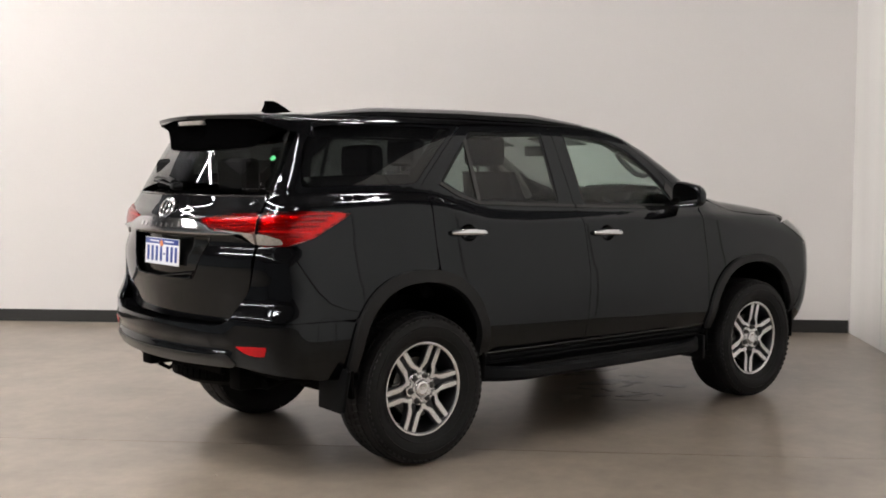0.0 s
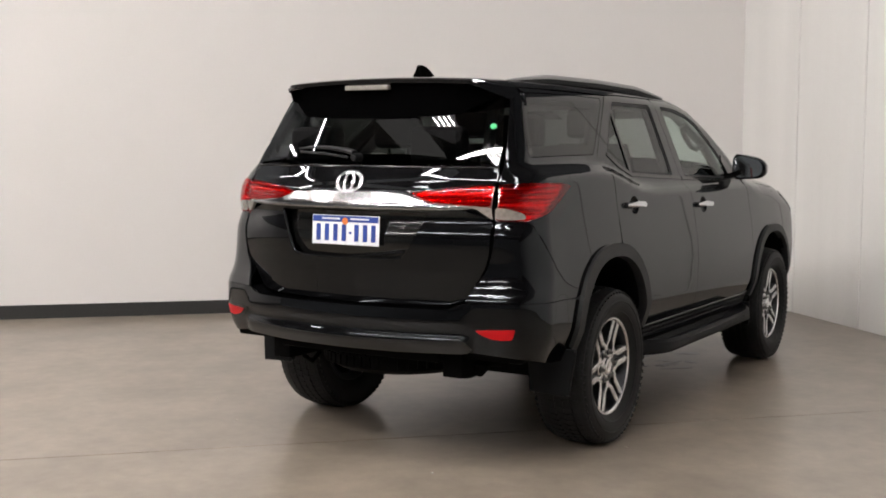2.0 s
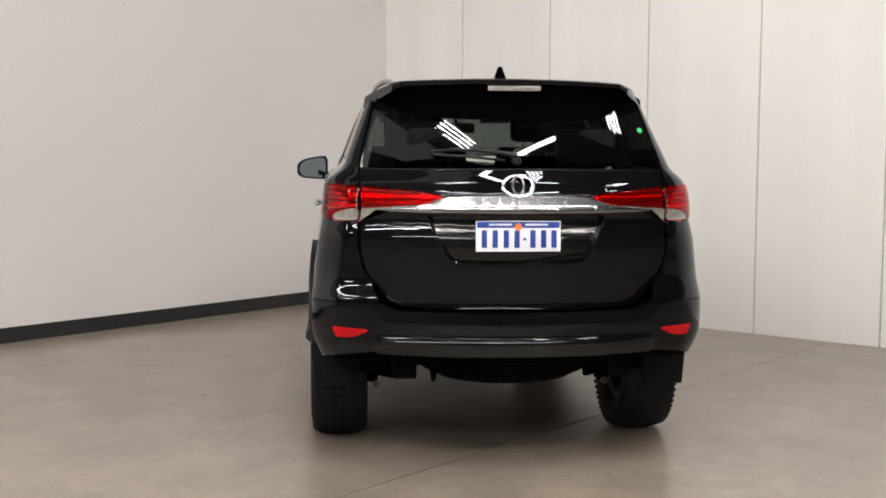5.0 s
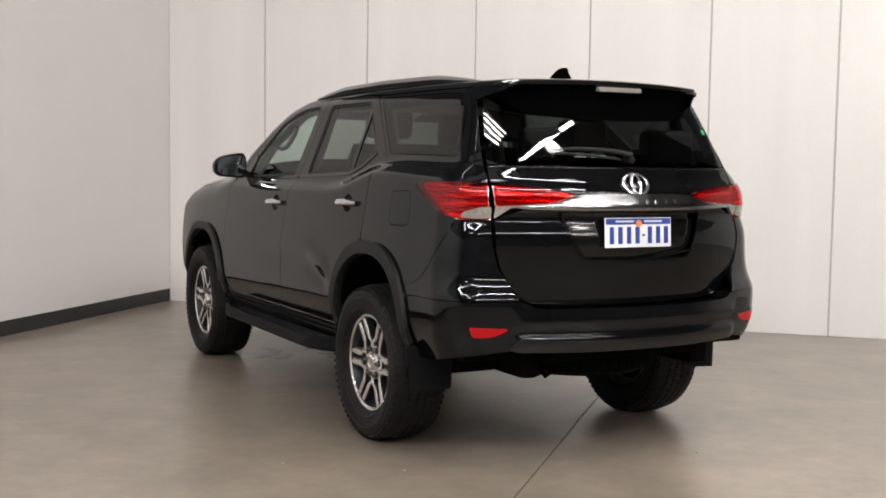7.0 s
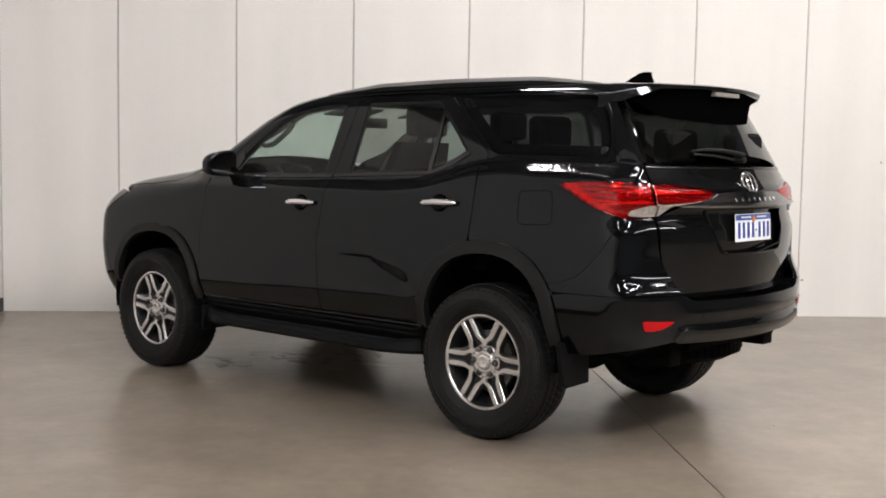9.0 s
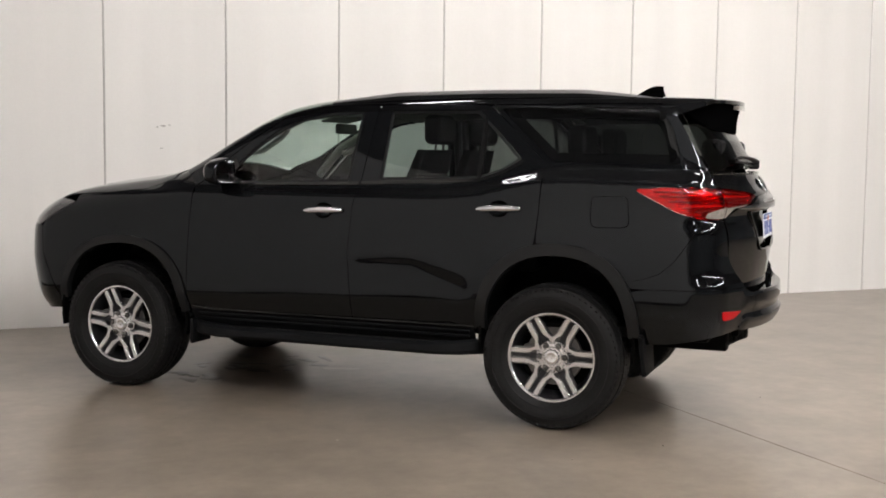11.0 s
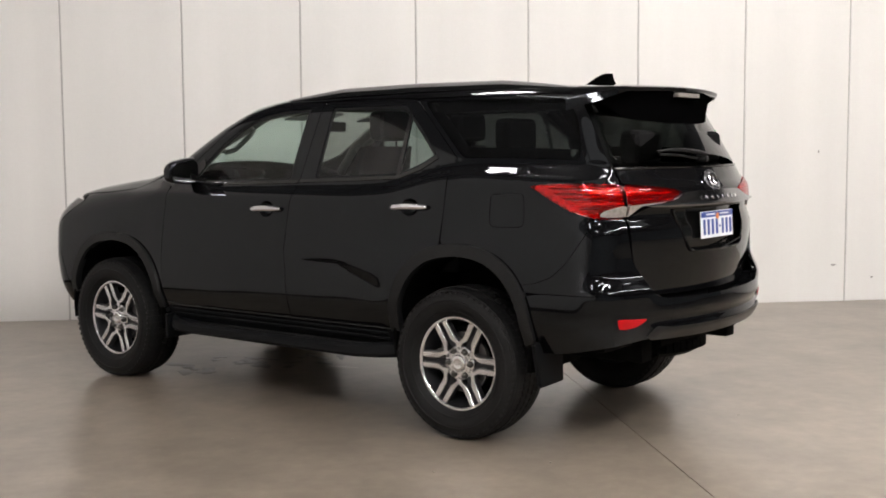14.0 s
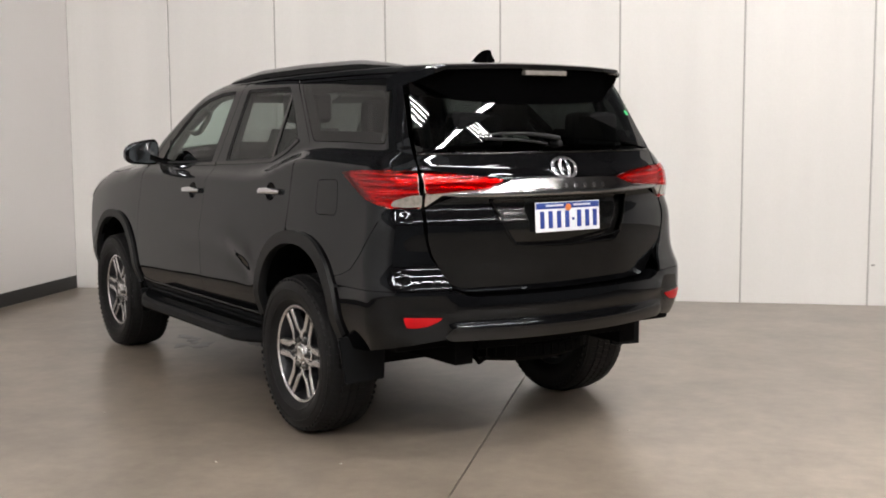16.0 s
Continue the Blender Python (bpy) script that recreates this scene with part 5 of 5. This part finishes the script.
# running boards
for s in (1, -1):
    bm = bmesh.new()
    secs = []
    for k in range(17):
        u = k / 16
        x = 0.40 + 1.83 * u
        e = min(1, 9 * u, 9 * (1 - u)) ** 0.6
        yo = 0.83 + 0.125 * e
        z = 0.395
        up = 0.022 * (1 - min(1, 7 * u, 7 * (1 - u))) ** 0.5
        secs.append([(x, s * q, zz) for q, zz in ((0.72, z + 0.012), (0.80, z + 0.016 + up), (yo - 0.06, z + 0.016 + up), (yo - 0.022, z + 0.028 + up), (yo - 0.003, z + 0.012 + up), (yo + 0.002, z - 0.016), (yo - 0.012, z - 0.034), (yo - 0.06, z - 0.042), (0.72, z - 0.030))])
    loft(bm, secs)
    board = part("running_board", bm, SOFT_PLASTIC, car, "black plastic running board")
    for k in range(5):
        bm = bmesh.new()
        add_box(bm, 0.66, 2.02, s * (0.805 + 0.017 * k) - 0.004, s * (0.805 + 0.017 * k) + 0.004, 0.405, 0.4165, 0.0015, 1)
        part("tread_strip", bm, RUBBER, board)
    bm = bmesh.new()
    add_box(bm, 0.46, 2.2, s * 0.79 - 0.03, s * 0.79 + 0.03, 0.40, 0.47, 0.01)
    part("sill_cover", bm, DARK, car)
    rocker = patch([S(2.225, 0.503), S(1.2, 0.503), S(0.44, 0.503), S(0.44, 0.425), S(1.2, 0.42), S(2.225, 0.42)], gap=0, lift=-0.004, fold=0.01, round_by=0, cell=0.04)
    rocker = panel("rocker_panel", rocker if s == 1 else mirrored(rocker), SOFT_PLASTIC, car, "black ribbed sill under the doors")
    for zz in (0.484, 0.455):
        bm = bmesh.new()
        tube(bm, [place(BODY, S(x, zz)) * np.array([1, s, 1]) for x in np.linspace(0.47, 2.18, 12)], 0.007, 8)
        part("sill_rib", bm, SOFT_PLASTIC, rocker)
    bm = bmesh.new()
    tube(bm, [place(BODY, S(x, 0.512 + (0.012 if x > 2.2 else 0))) * np.array([1, s, 1]) for x in np.linspace(0.44, 2.215, 14)], 0.0055, 8)
    part("door_lower_bead", bm, GLOSSY_TRIM, car)

# mud flaps
for s in (1, -1):
    bm = bmesh.new()
    for x, z0, z1, y0, y1 in ((-0.475, 0.315, 0.53, 0.665, 0.905),):
        add_box(bm, x - 0.012, x + 0.012, min(s * y0, s * y1), max(s * y0, s * y1), z0, z1, 0.009)
    for v in bm.verts:
        if v.co.z < 0.36:
            v.co.y -= s * 0.022 * (1 if abs(v.co.y) > 0.78 else -1)
    bmesh.ops.bevel(bm, geom=[e for e in bm.edges if e.calc_length() > 0.15 and abs(e.verts[0].co.z - e.verts[1].co.z) > 0.1], offset=0.006, segments=2, affect="EDGES")
    for v in bm.verts:
        v.co.x -= 0.10 * (0.53 - v.co.z) - 0.03 * (abs(v.co.y) - 0.8)
        v.co.z += 0.05 * (0.9 - abs(v.co.y))
    part("mud_flap", bm, SOFT_PLASTIC, car, "black plastic mud flap")
    bm = bmesh.new()
    add_box(bm, 2.20, 2.225, min(s * 0.70, s * 0.89), max(s * 0.70, s * 0.89), 0.30, 0.45, 0.009)
    part("mud_flap", bm, SOFT_PLASTIC, car, "black plastic mud flap")

# wheel houses, chassis, axle, exhaust and spare wheel, near-black with shade in the colour
for s in (1, -1):
    for cx, cz, a, b in ((-0.02, 0.47, 0.41, 0.46), (2.712, 0.44, 0.45, 0.46)):
        bm = bmesh.new()
        secs = []
        for k in range(25):
            t = math.pi * (-0.06 + 1.12 * k / 24)
            p = (cx + a * math.cos(t), cz + b * math.sin(t))
            o = (cx + (a + 0.015) * math.cos(t), cz + (b + 0.015) * math.sin(t))
            secs.append([(p[0], s * 0.42, p[1]), (p[0], s * 0.875, p[1]), (o[0], s * 0.875, o[1]), (o[0], s * 0.42, o[1])])
        loft(bm, secs)
        add_box(bm, cx - a, cx + a, min(s * 0.40, s * 0.43), max(s * 0.40, s * 0.43), 0.42, cz + b)
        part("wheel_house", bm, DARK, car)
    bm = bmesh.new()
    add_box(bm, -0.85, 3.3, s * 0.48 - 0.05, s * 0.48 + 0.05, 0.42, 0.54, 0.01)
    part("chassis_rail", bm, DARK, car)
    bm = bmesh.new()
    tube(bm, [(-0.02, s * 0.60, 0.26), (0.10, s * 0.58, 0.40), (0.16, s * 0.55, 0.62)], 0.028, 10)
    tube(bm, [(0.0, s * 0.58, 0.30), (-0.10, s * 0.50, 0.30), (-0.16, s * 0.47, 0.45)], 0.022, 10)
    part("damper", bm, DARK, car)
    bm = bmesh.new()
    lathe(bm, [(0.001, -0.02), (0.017, -0.018), (0.017, 0.01)], 14, axis="x", origin=(-0.13, s * 0.585, 0.262))
    part("bush_bolt", bm, STEEL, car)
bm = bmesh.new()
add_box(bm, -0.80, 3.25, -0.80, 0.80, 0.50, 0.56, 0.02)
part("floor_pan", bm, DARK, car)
# unseen guard added to stop light coming in under the nose
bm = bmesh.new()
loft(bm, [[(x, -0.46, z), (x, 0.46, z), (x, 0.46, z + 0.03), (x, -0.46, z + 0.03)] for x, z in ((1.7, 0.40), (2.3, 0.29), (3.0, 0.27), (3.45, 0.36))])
part("skid_light_block", bm, DARK, car)
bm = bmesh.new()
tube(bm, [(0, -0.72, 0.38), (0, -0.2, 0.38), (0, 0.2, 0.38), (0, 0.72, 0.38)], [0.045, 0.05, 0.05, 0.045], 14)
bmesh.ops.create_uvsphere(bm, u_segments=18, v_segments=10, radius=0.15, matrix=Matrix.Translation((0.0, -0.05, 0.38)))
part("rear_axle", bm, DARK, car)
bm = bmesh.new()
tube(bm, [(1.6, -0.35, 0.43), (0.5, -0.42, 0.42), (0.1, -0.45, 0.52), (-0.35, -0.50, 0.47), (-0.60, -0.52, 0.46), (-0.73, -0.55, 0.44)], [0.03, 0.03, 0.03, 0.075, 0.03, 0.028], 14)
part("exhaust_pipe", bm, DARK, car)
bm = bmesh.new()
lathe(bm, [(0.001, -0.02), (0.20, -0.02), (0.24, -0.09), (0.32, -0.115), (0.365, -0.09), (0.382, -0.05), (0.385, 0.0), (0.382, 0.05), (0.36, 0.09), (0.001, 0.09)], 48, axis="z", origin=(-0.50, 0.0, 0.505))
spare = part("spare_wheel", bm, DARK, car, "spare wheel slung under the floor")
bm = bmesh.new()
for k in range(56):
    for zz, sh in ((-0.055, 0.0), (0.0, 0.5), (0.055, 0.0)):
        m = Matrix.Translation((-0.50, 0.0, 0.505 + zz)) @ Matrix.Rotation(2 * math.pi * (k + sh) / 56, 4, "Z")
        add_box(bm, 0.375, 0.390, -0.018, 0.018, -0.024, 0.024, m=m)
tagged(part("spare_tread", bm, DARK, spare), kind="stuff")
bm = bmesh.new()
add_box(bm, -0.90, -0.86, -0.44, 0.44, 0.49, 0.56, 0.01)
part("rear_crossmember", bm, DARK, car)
bm = bmesh.new()
tube(bm, [(-0.72, 0.35, 0.44), (-0.78, 0.35, 0.405), (-0.84, 0.35, 0.44)], 0.011, 8)
part("tow_hook", bm, DARK, car)

# wheels
bm = bmesh.new()
lathe(bm, [(0.232, 0.095), (0.238, 0.098), (0.262, 0.122), (0.300, 0.137), (0.335, 0.136), (0.360, 0.126), (0.373, 0.110), (0.378, 0.06), (0.379, 0.0), (0.378, -0.06), (0.373, -0.110), (0.360, -0.126), (0.320, -0.136), (0.262, -0.122), (0.232, -0.09), (0.228, 0.0)], 96, closed=True)
tyre_mesh = part("tyre", bm, RUBBER)
bm = bmesh.new()
rnd = random.Random(4)
for k in range(64):
    a0 = 2 * math.pi * k / 64
    for y0, y1, sh, wd in ((0.070, 0.123, 0.0, 0.0350), (0.024, 0.064, 0.35, 0.0345), (-0.019, 0.019, 0.0, 0.0345), (-0.064, -0.024, 0.6, 0.0345), (-0.123, -0.070, 0.25, 0.0350)):
        a = a0 + sh * 2 * math.pi / 64
        m = Matrix.Rotation(a, 4, "Y") @ Matrix.Translation((0.379 - 0.004 * (abs(y0 + y1) > 0.15), 0, 0)) @ Matrix.Rotation(0.25 * (1 if y0 + y1 > 0 else -1) * (abs(y0 + y1) < 0.15), 4, "X")
        vs = add_box(bm, -0.012, 0.0045, y0, y1, -wd * 0.52, wd * 0.52, m=None)
        for v in vs:
            if v.co.x > 0:
                v.co.z *= 0.94
                v.co.y = (y0 + y1) / 2 + (v.co.y - (y0 + y1) / 2) * 0.92
            if abs(v.co.y) > 0.11 and v.co.x > 0:
                v.co.x -= 0.010
        bmesh.ops.transform(bm, matrix=m, verts=vs)
    # lugs on the shoulder
    for sd in (1, -1):
        m = Matrix.Rotation(a0 + 0.3 * 2 * math.pi / 64, 4, "Y") @ Matrix.Translation((0.352, sd * 0.126, 0)) @ Matrix.Rotation(sd * 0.45, 4, "Z")
        add_box(bm, -0.014, 0.012, -0.006, 0.0022, -0.0085, 0.0085, m=m)
tread_mesh = part("tread", bm, RUBBER)
tagged(tread_mesh, kind="stuff")
bm = bmesh.new()
for r in (0.268, 0.318):
    lathe(bm, [(r - 0.003, 0.127 if r < 0.3 else 0.136), (r, 0.1305 if r < 0.3 else 0.1395), (r + 0.003, 0.130 if r < 0.3 else 0.1365)], 96)
band_mesh = part("sidewall_ring", bm, RUBBER)
bm = bmesh.new()
lathe(bm, [(0.238, 0.092), (0.240, 0.098), (0.236, 0.102), (0.226, 0.100), (0.221, 0.094), (0.218, 0.075), (0.205, 0.040), (0.195, -0.02), (0.20, -0.085), (0.228, -0.095), (0.236, -0.09), (0.225, 0.0)], 96, closed=True)
rim_mesh = part("rim", bm, ALLOY_DARK)
bm = bmesh.new()
lathe(bm, [(0.2365, 0.0985), (0.236, 0.1035), (0.228, 0.1030), (0.2225, 0.097)], 96)
lip_mesh = part("rim_lip", bm, MACHINED)


def spoke(bm, th, sgn, w0, w1, depth, out, y_in, y_out, over):
    """One bar of a twin spoke, bending from the hub out to the lip."""
    rings = []
    for k in range(15):
        u = k / 14
        r = 0.070 + (0.228 - 0.070) * u
        off = math.asin(0.0272 / r)
        ang = th + sgn * (off + (math.pi / 6 - off) * (1 - float(step01(0.080, 0.135, r))))
        wd = w0 + (w1 - w0) * u
        y = y_in + (y_out - y_in) * (u ** 1.4)
        c, s = math.cos(ang), math.sin(ang)
        tx, tz = -s, c
        px, pz = r * c, r * s
        rings.append([(px + tx * wd * q * over, y - dd, pz + tz * wd * q * over) for q, dd in ((-1, depth), (-1, 0.004), (-0.72, 0), (0.72, 0), (1, 0.004), (1, depth))])
    loft(bm, rings)


bm = bmesh.new()
bf = bmesh.new()
for sgn in (1, -1):
    spoke(bm, 0, sgn, 0.0175, 0.0155, 0.036, 0, 0.083, 0.0935, 1.06)
    spoke(bf, 0, sgn, 0.0170, 0.0150, 0.003, 0, 0.0845, 0.0955, 0.95)
rg = []
for j in range(5):
    u = j / 4
    r, hw, y = 0.075 + 0.145 * u, 0.016 * (1 - 0.2 * u), 0.064 + 0.014 * u
    rg.append([(r, y - dd, q * hw) for q, dd in ((-1, 0.02), (-1, 0), (1, 0), (1, 0.02))])
loft(bm, rg)
spoke_mesh = part("spoke", bm, ALLOY_DARK)
face_mesh = part("spoke_face", bf, MACHINED)
bm = bmesh.new()
lathe(bm, [(0.090, 0.03), (0.090, 0.074), (0.084, 0.081), (0.040, 0.0825), (0.036, 0.072), (0.001, 0.072)], 48)
hub_mesh = part("hub", bm, MACHINED)
bm = bmesh.new()
lathe(bm, [(0.056, 0.0835), (0.053, 0.0862), (0.046, 0.0862), (0.043, 0.083)], 48)
hubring_mesh = part("hub_ring", bm, MACHINED)
bm = bmesh.new()
lathe(bm, [(0.0415, 0.07), (0.0415, 0.088), (0.037, 0.094), (0.026, 0.0965), (0.024, 0.0955), (0.001, 0.097)], 40)
cap_mesh = part("centre_cap", bm, MACHINED)
bm = bmesh.new()
lathe(bm, [(0.0145, 0.080), (0.0145, 0.0865), (0.0095, 0.0867), (0.0095, 0.098), (0.006, 0.103), (0.0005, 0.104)], 12, origin=(0.068, 0, 0))
nut_mesh = part("wheel_nut", bm, STEEL)
bm = bmesh.new()
lathe(bm, [(0.0005, 0.0845), (0.0165, 0.0845), (0.0175, 0.079)], 16, origin=(0.068, 0, 0))
seat_mesh = part("nut_seat", bm, ALLOY_DARK)
bm = bmesh.new()
lathe(bm, [(0.05, 0.045), (0.152, 0.045), (0.152, 0.020), (0.05, 0.020)], 48, closed=True)
lathe(bm, [(0.001, 0.060), (0.068, 0.060), (0.075, 0.045), (0.075, -0.05), (0.001, -0.05)], 32)
disc_mesh = part("brake_disc", bm, STEEL)
bm = bmesh.new()
lathe(bm, [(0.001, -0.01), (0.205, -0.01), (0.205, -0.05), (0.001, -0.05)], 40)
back_mesh = part("brake_backing", bm, DARK)
bm = bmesh.new()
add_box(bm, 0.085, 0.165, 0.012, 0.062, -0.055, 0.055, 0.012)
caliper_mesh = part("brake_caliper", bm, STEEL)
bits = [tyre_mesh, tread_mesh, band_mesh, rim_mesh, lip_mesh, hub_mesh, hubring_mesh, cap_mesh, disc_mesh, back_mesh, caliper_mesh]
sixfold = [spoke_mesh, face_mesh, nut_mesh, seat_mesh]
for x, s, turn in ((0.0, 1, 0), (0.0, -1, 8), (2.745, 1, -8), (2.745, -1, 21)):
    wheel = new("wheel")
    wheel.parent = car
    tagged(wheel, "six twin-spoke alloy wheel with an all-terrain tyre")
    wheel.matrix_world = Matrix.Translation((x, s * 0.768, 0.379)) @ pose(0, 0, 0, 0, 0, 0 if s == 1 else 180) @ pose(0, 0, 0, 0, turn, 0)
    for b in bits:
        o = new(b.name.split(".")[0], b.data)
        o.parent = wheel
    for b in sixfold:
        for k in range(6):
            o = new(b.name.split(".")[0], b.data)
            o.parent = wheel
            o.matrix_basis = pose(0, 0, 0, 0, 60 * k, 0)
for b in bits + sixfold:
    bpy.data.objects.remove(b)

# ---- cabin ----
def seat(x, y, w, back_top, lean, label, headrest=True):
    bm = bmesh.new()
    add_box(bm, x - 0.25, x + 0.27, y - w / 2, y + w / 2, 0.80, 0.98, 0.05, 3)
    ob = part("seat", bm, CLOTH, car, label)
    bm = bmesh.new()
    h = back_top - 0.93
    secs = []
    for k in range(7):
        u = k / 6
        ww = w / 2 * (1 - 0.22 * u ** 2.2)
        th = 0.085 * (1 - 0.4 * u)
        px, pz = x - 0.24 - lean * u * h, 0.93 + h * u
        secs.append([(px + th * math.copysign(abs(math.cos(a)) ** 0.6, math.cos(a)), y + ww * math.copysign(abs(math.sin(a)) ** 0.55, math.sin(a)), pz) for a in [2 * math.pi * j / 20 for j in range(20)]])
    loft(bm, secs)
    part("backrest", bm, CLOTH, ob)
    if headrest:
        px, pz = x - 0.26 - lean * h, back_top
        for s in (-1, 1):
            bm = bmesh.new()
            tube(bm, [(px, y + s * 0.06, pz - 0.06), (px - 0.01, y + s * 0.06, pz + 0.08)], 0.007, 8)
            part("headrest_post", bm, DASH, ob)
        bm = bmesh.new()
        add_box(bm, px - 0.065, px + 0.045, y - 0.135, y + 0.135, pz + 0.03, pz + 0.20, 0.045, 3)
        part("headrest", bm, CLOTH, ob)


for s in (1, -1):
    seat(1.28, s * 0.37, 0.52, 1.46, 0.32, "dark cloth front seat")
    seat(0.40, s * 0.36, 0.62, 1.40, 0.30, "dark cloth rear seat")
    seat(-0.36, s * 0.34, 0.46, 1.33, 0.26, "dark cloth third-row seat")
bm = bmesh.new()
secs = []
for k in range(13):
    y = -0.74 + 1.48 * k / 12
    secs.append([(x + 0.03 * (y / 0.7) ** 2, y, z) for x, z in ((2.40, 1.20), (2.15, 1.235), (1.95, 1.225), (1.80, 1.17), (1.78, 1.05), (1.86, 0.85), (2.3, 0.80))])
loft(bm, secs)
part("dashboard", bm, DASH, car)
bm = bmesh.new()
n = 36
m = Matrix.Translation((1.68, -0.36, 1.10)) @ pose(0, 0, 0, 0, -68, 0)
rings = []
for k in range(n):
    a = 2 * math.pi * k / n
    rings.append([bm.verts.new(m @ Vector(((0.185 + 0.015 * math.cos(b)) * math.cos(a), (0.185 + 0.015 * math.cos(b)) * math.sin(a), 0.015 * math.sin(b)))) for b in [2 * math.pi * j / 8 for j in range(8)]])
for k in range(n):
    for j in range(8):
        bm.faces.new((rings[k][j], rings[(k + 1) % n][j], rings[(k + 1) % n][(j + 1) % 8], rings[k][(j + 1) % 8]))
add_box(bm, -0.18, 0.18, -0.03, 0.03, -0.02, 0.015, 0.008, m=m)
add_box(bm, -0.07, 0.07, -0.07, 0.07, -0.03, 0.02, 0.02, m=m)
part("steering_wheel", bm, DASH, car)
bm = bmesh.new()
secs = []
for k in range(15):
    x = -0.60 + 2.0 * k / 14
    z = float(TOP(x)) - 0.055
    secs.append([(x, -0.56, z - 0.03), (x, -0.3, z), (x, 0.3, z), (x, 0.56, z - 0.03), (x, 0.56, z - 0.015), (x, 0.3, z + 0.015), (x, -0.3, z + 0.015), (x, -0.56, z - 0.015)])
loft(bm, secs)
part("headliner", bm, HEADLINER, car)
bm = bmesh.new()
add_box(bm, 1.62, 1.66, -0.12, 0.12, 1.555, 1.62, 0.014)
tube(bm, [(1.66, 0, 1.60), (1.70, 0, 1.66)], 0.012, 8)
part("inside_mirror", bm, DASH, car)
bm = bmesh.new()
add_box(bm, -0.75, 2.2, -0.40, 0.40, 0.56, 0.80, 0.02)
part("cabin_floor", bm, DASH, car)
bm = bmesh.new()
add_box(bm, 0.9, 1.9, -0.13, 0.13, 0.8, 1.06, 0.04)
part("centre_console", bm, DASH, car)
for s in (1, -1):
    bm = bmesh.new()
    tube(bm, [(1.99, s * 0.63, 1.455), (1.955, s * 0.60, 1.432), (1.90, s * 0.585, 1.445), (1.83, s * 0.58, 1.490), (1.77, s * 0.578, 1.530), (1.735, s * 0.58, 1.565), (1.74, s * 0.60, 1.590)], 0.016, 10)
    part("grab_handle", bm, HEADLINER, car, "grey grab handle on the screen pillar")
    for x0, x1, z1, yc in ((1.14, 2.12, 1.24, 0.735), (0.12, 1.10, 1.265, 0.735), (-0.68, 0.06, 1.36, 0.69)):
        bm = bmesh.new()
        add_box(bm, x0, x1, s * yc - 0.025, s * yc + 0.025, 1.0, z1, 0.02)
        part("door_card", bm, DASH, car)
    for pts in ([(1.14, 0.73, 1.23), (1.11, 0.585, 1.67)], [(0.07, 0.70, 1.34), (0.38, 0.585, 1.66)], [(2.19, 0.67, 1.28), (1.99, 0.62, 1.47), (1.64, 0.555, 1.645), (1.4, 0.53, 1.68)], [(-0.68, 0.55, 1.36), (-0.55, 0.52, 1.62)]):
        bm = bmesh.new()
        tube(bm, [(x, s * y, z) for x, y, z in pts], 0.028, 10)
        part("pillar_trim", bm, HEADLINER if pts[0][0] > 2 else DASH, car)
    bm = bmesh.new()
    add_box(bm, 1.40, 1.56, min(s * 0.14, s * 0.50), max(s * 0.14, s * 0.50), 1.655, 1.668, 0.005)
    bmesh.ops.rotate(bm, cent=(1.40, 0, 1.66), matrix=Matrix.Rotation(radians(14), 3, "Y"), verts=bm.verts)
    part("sun_visor", bm, HEADLINER, car)
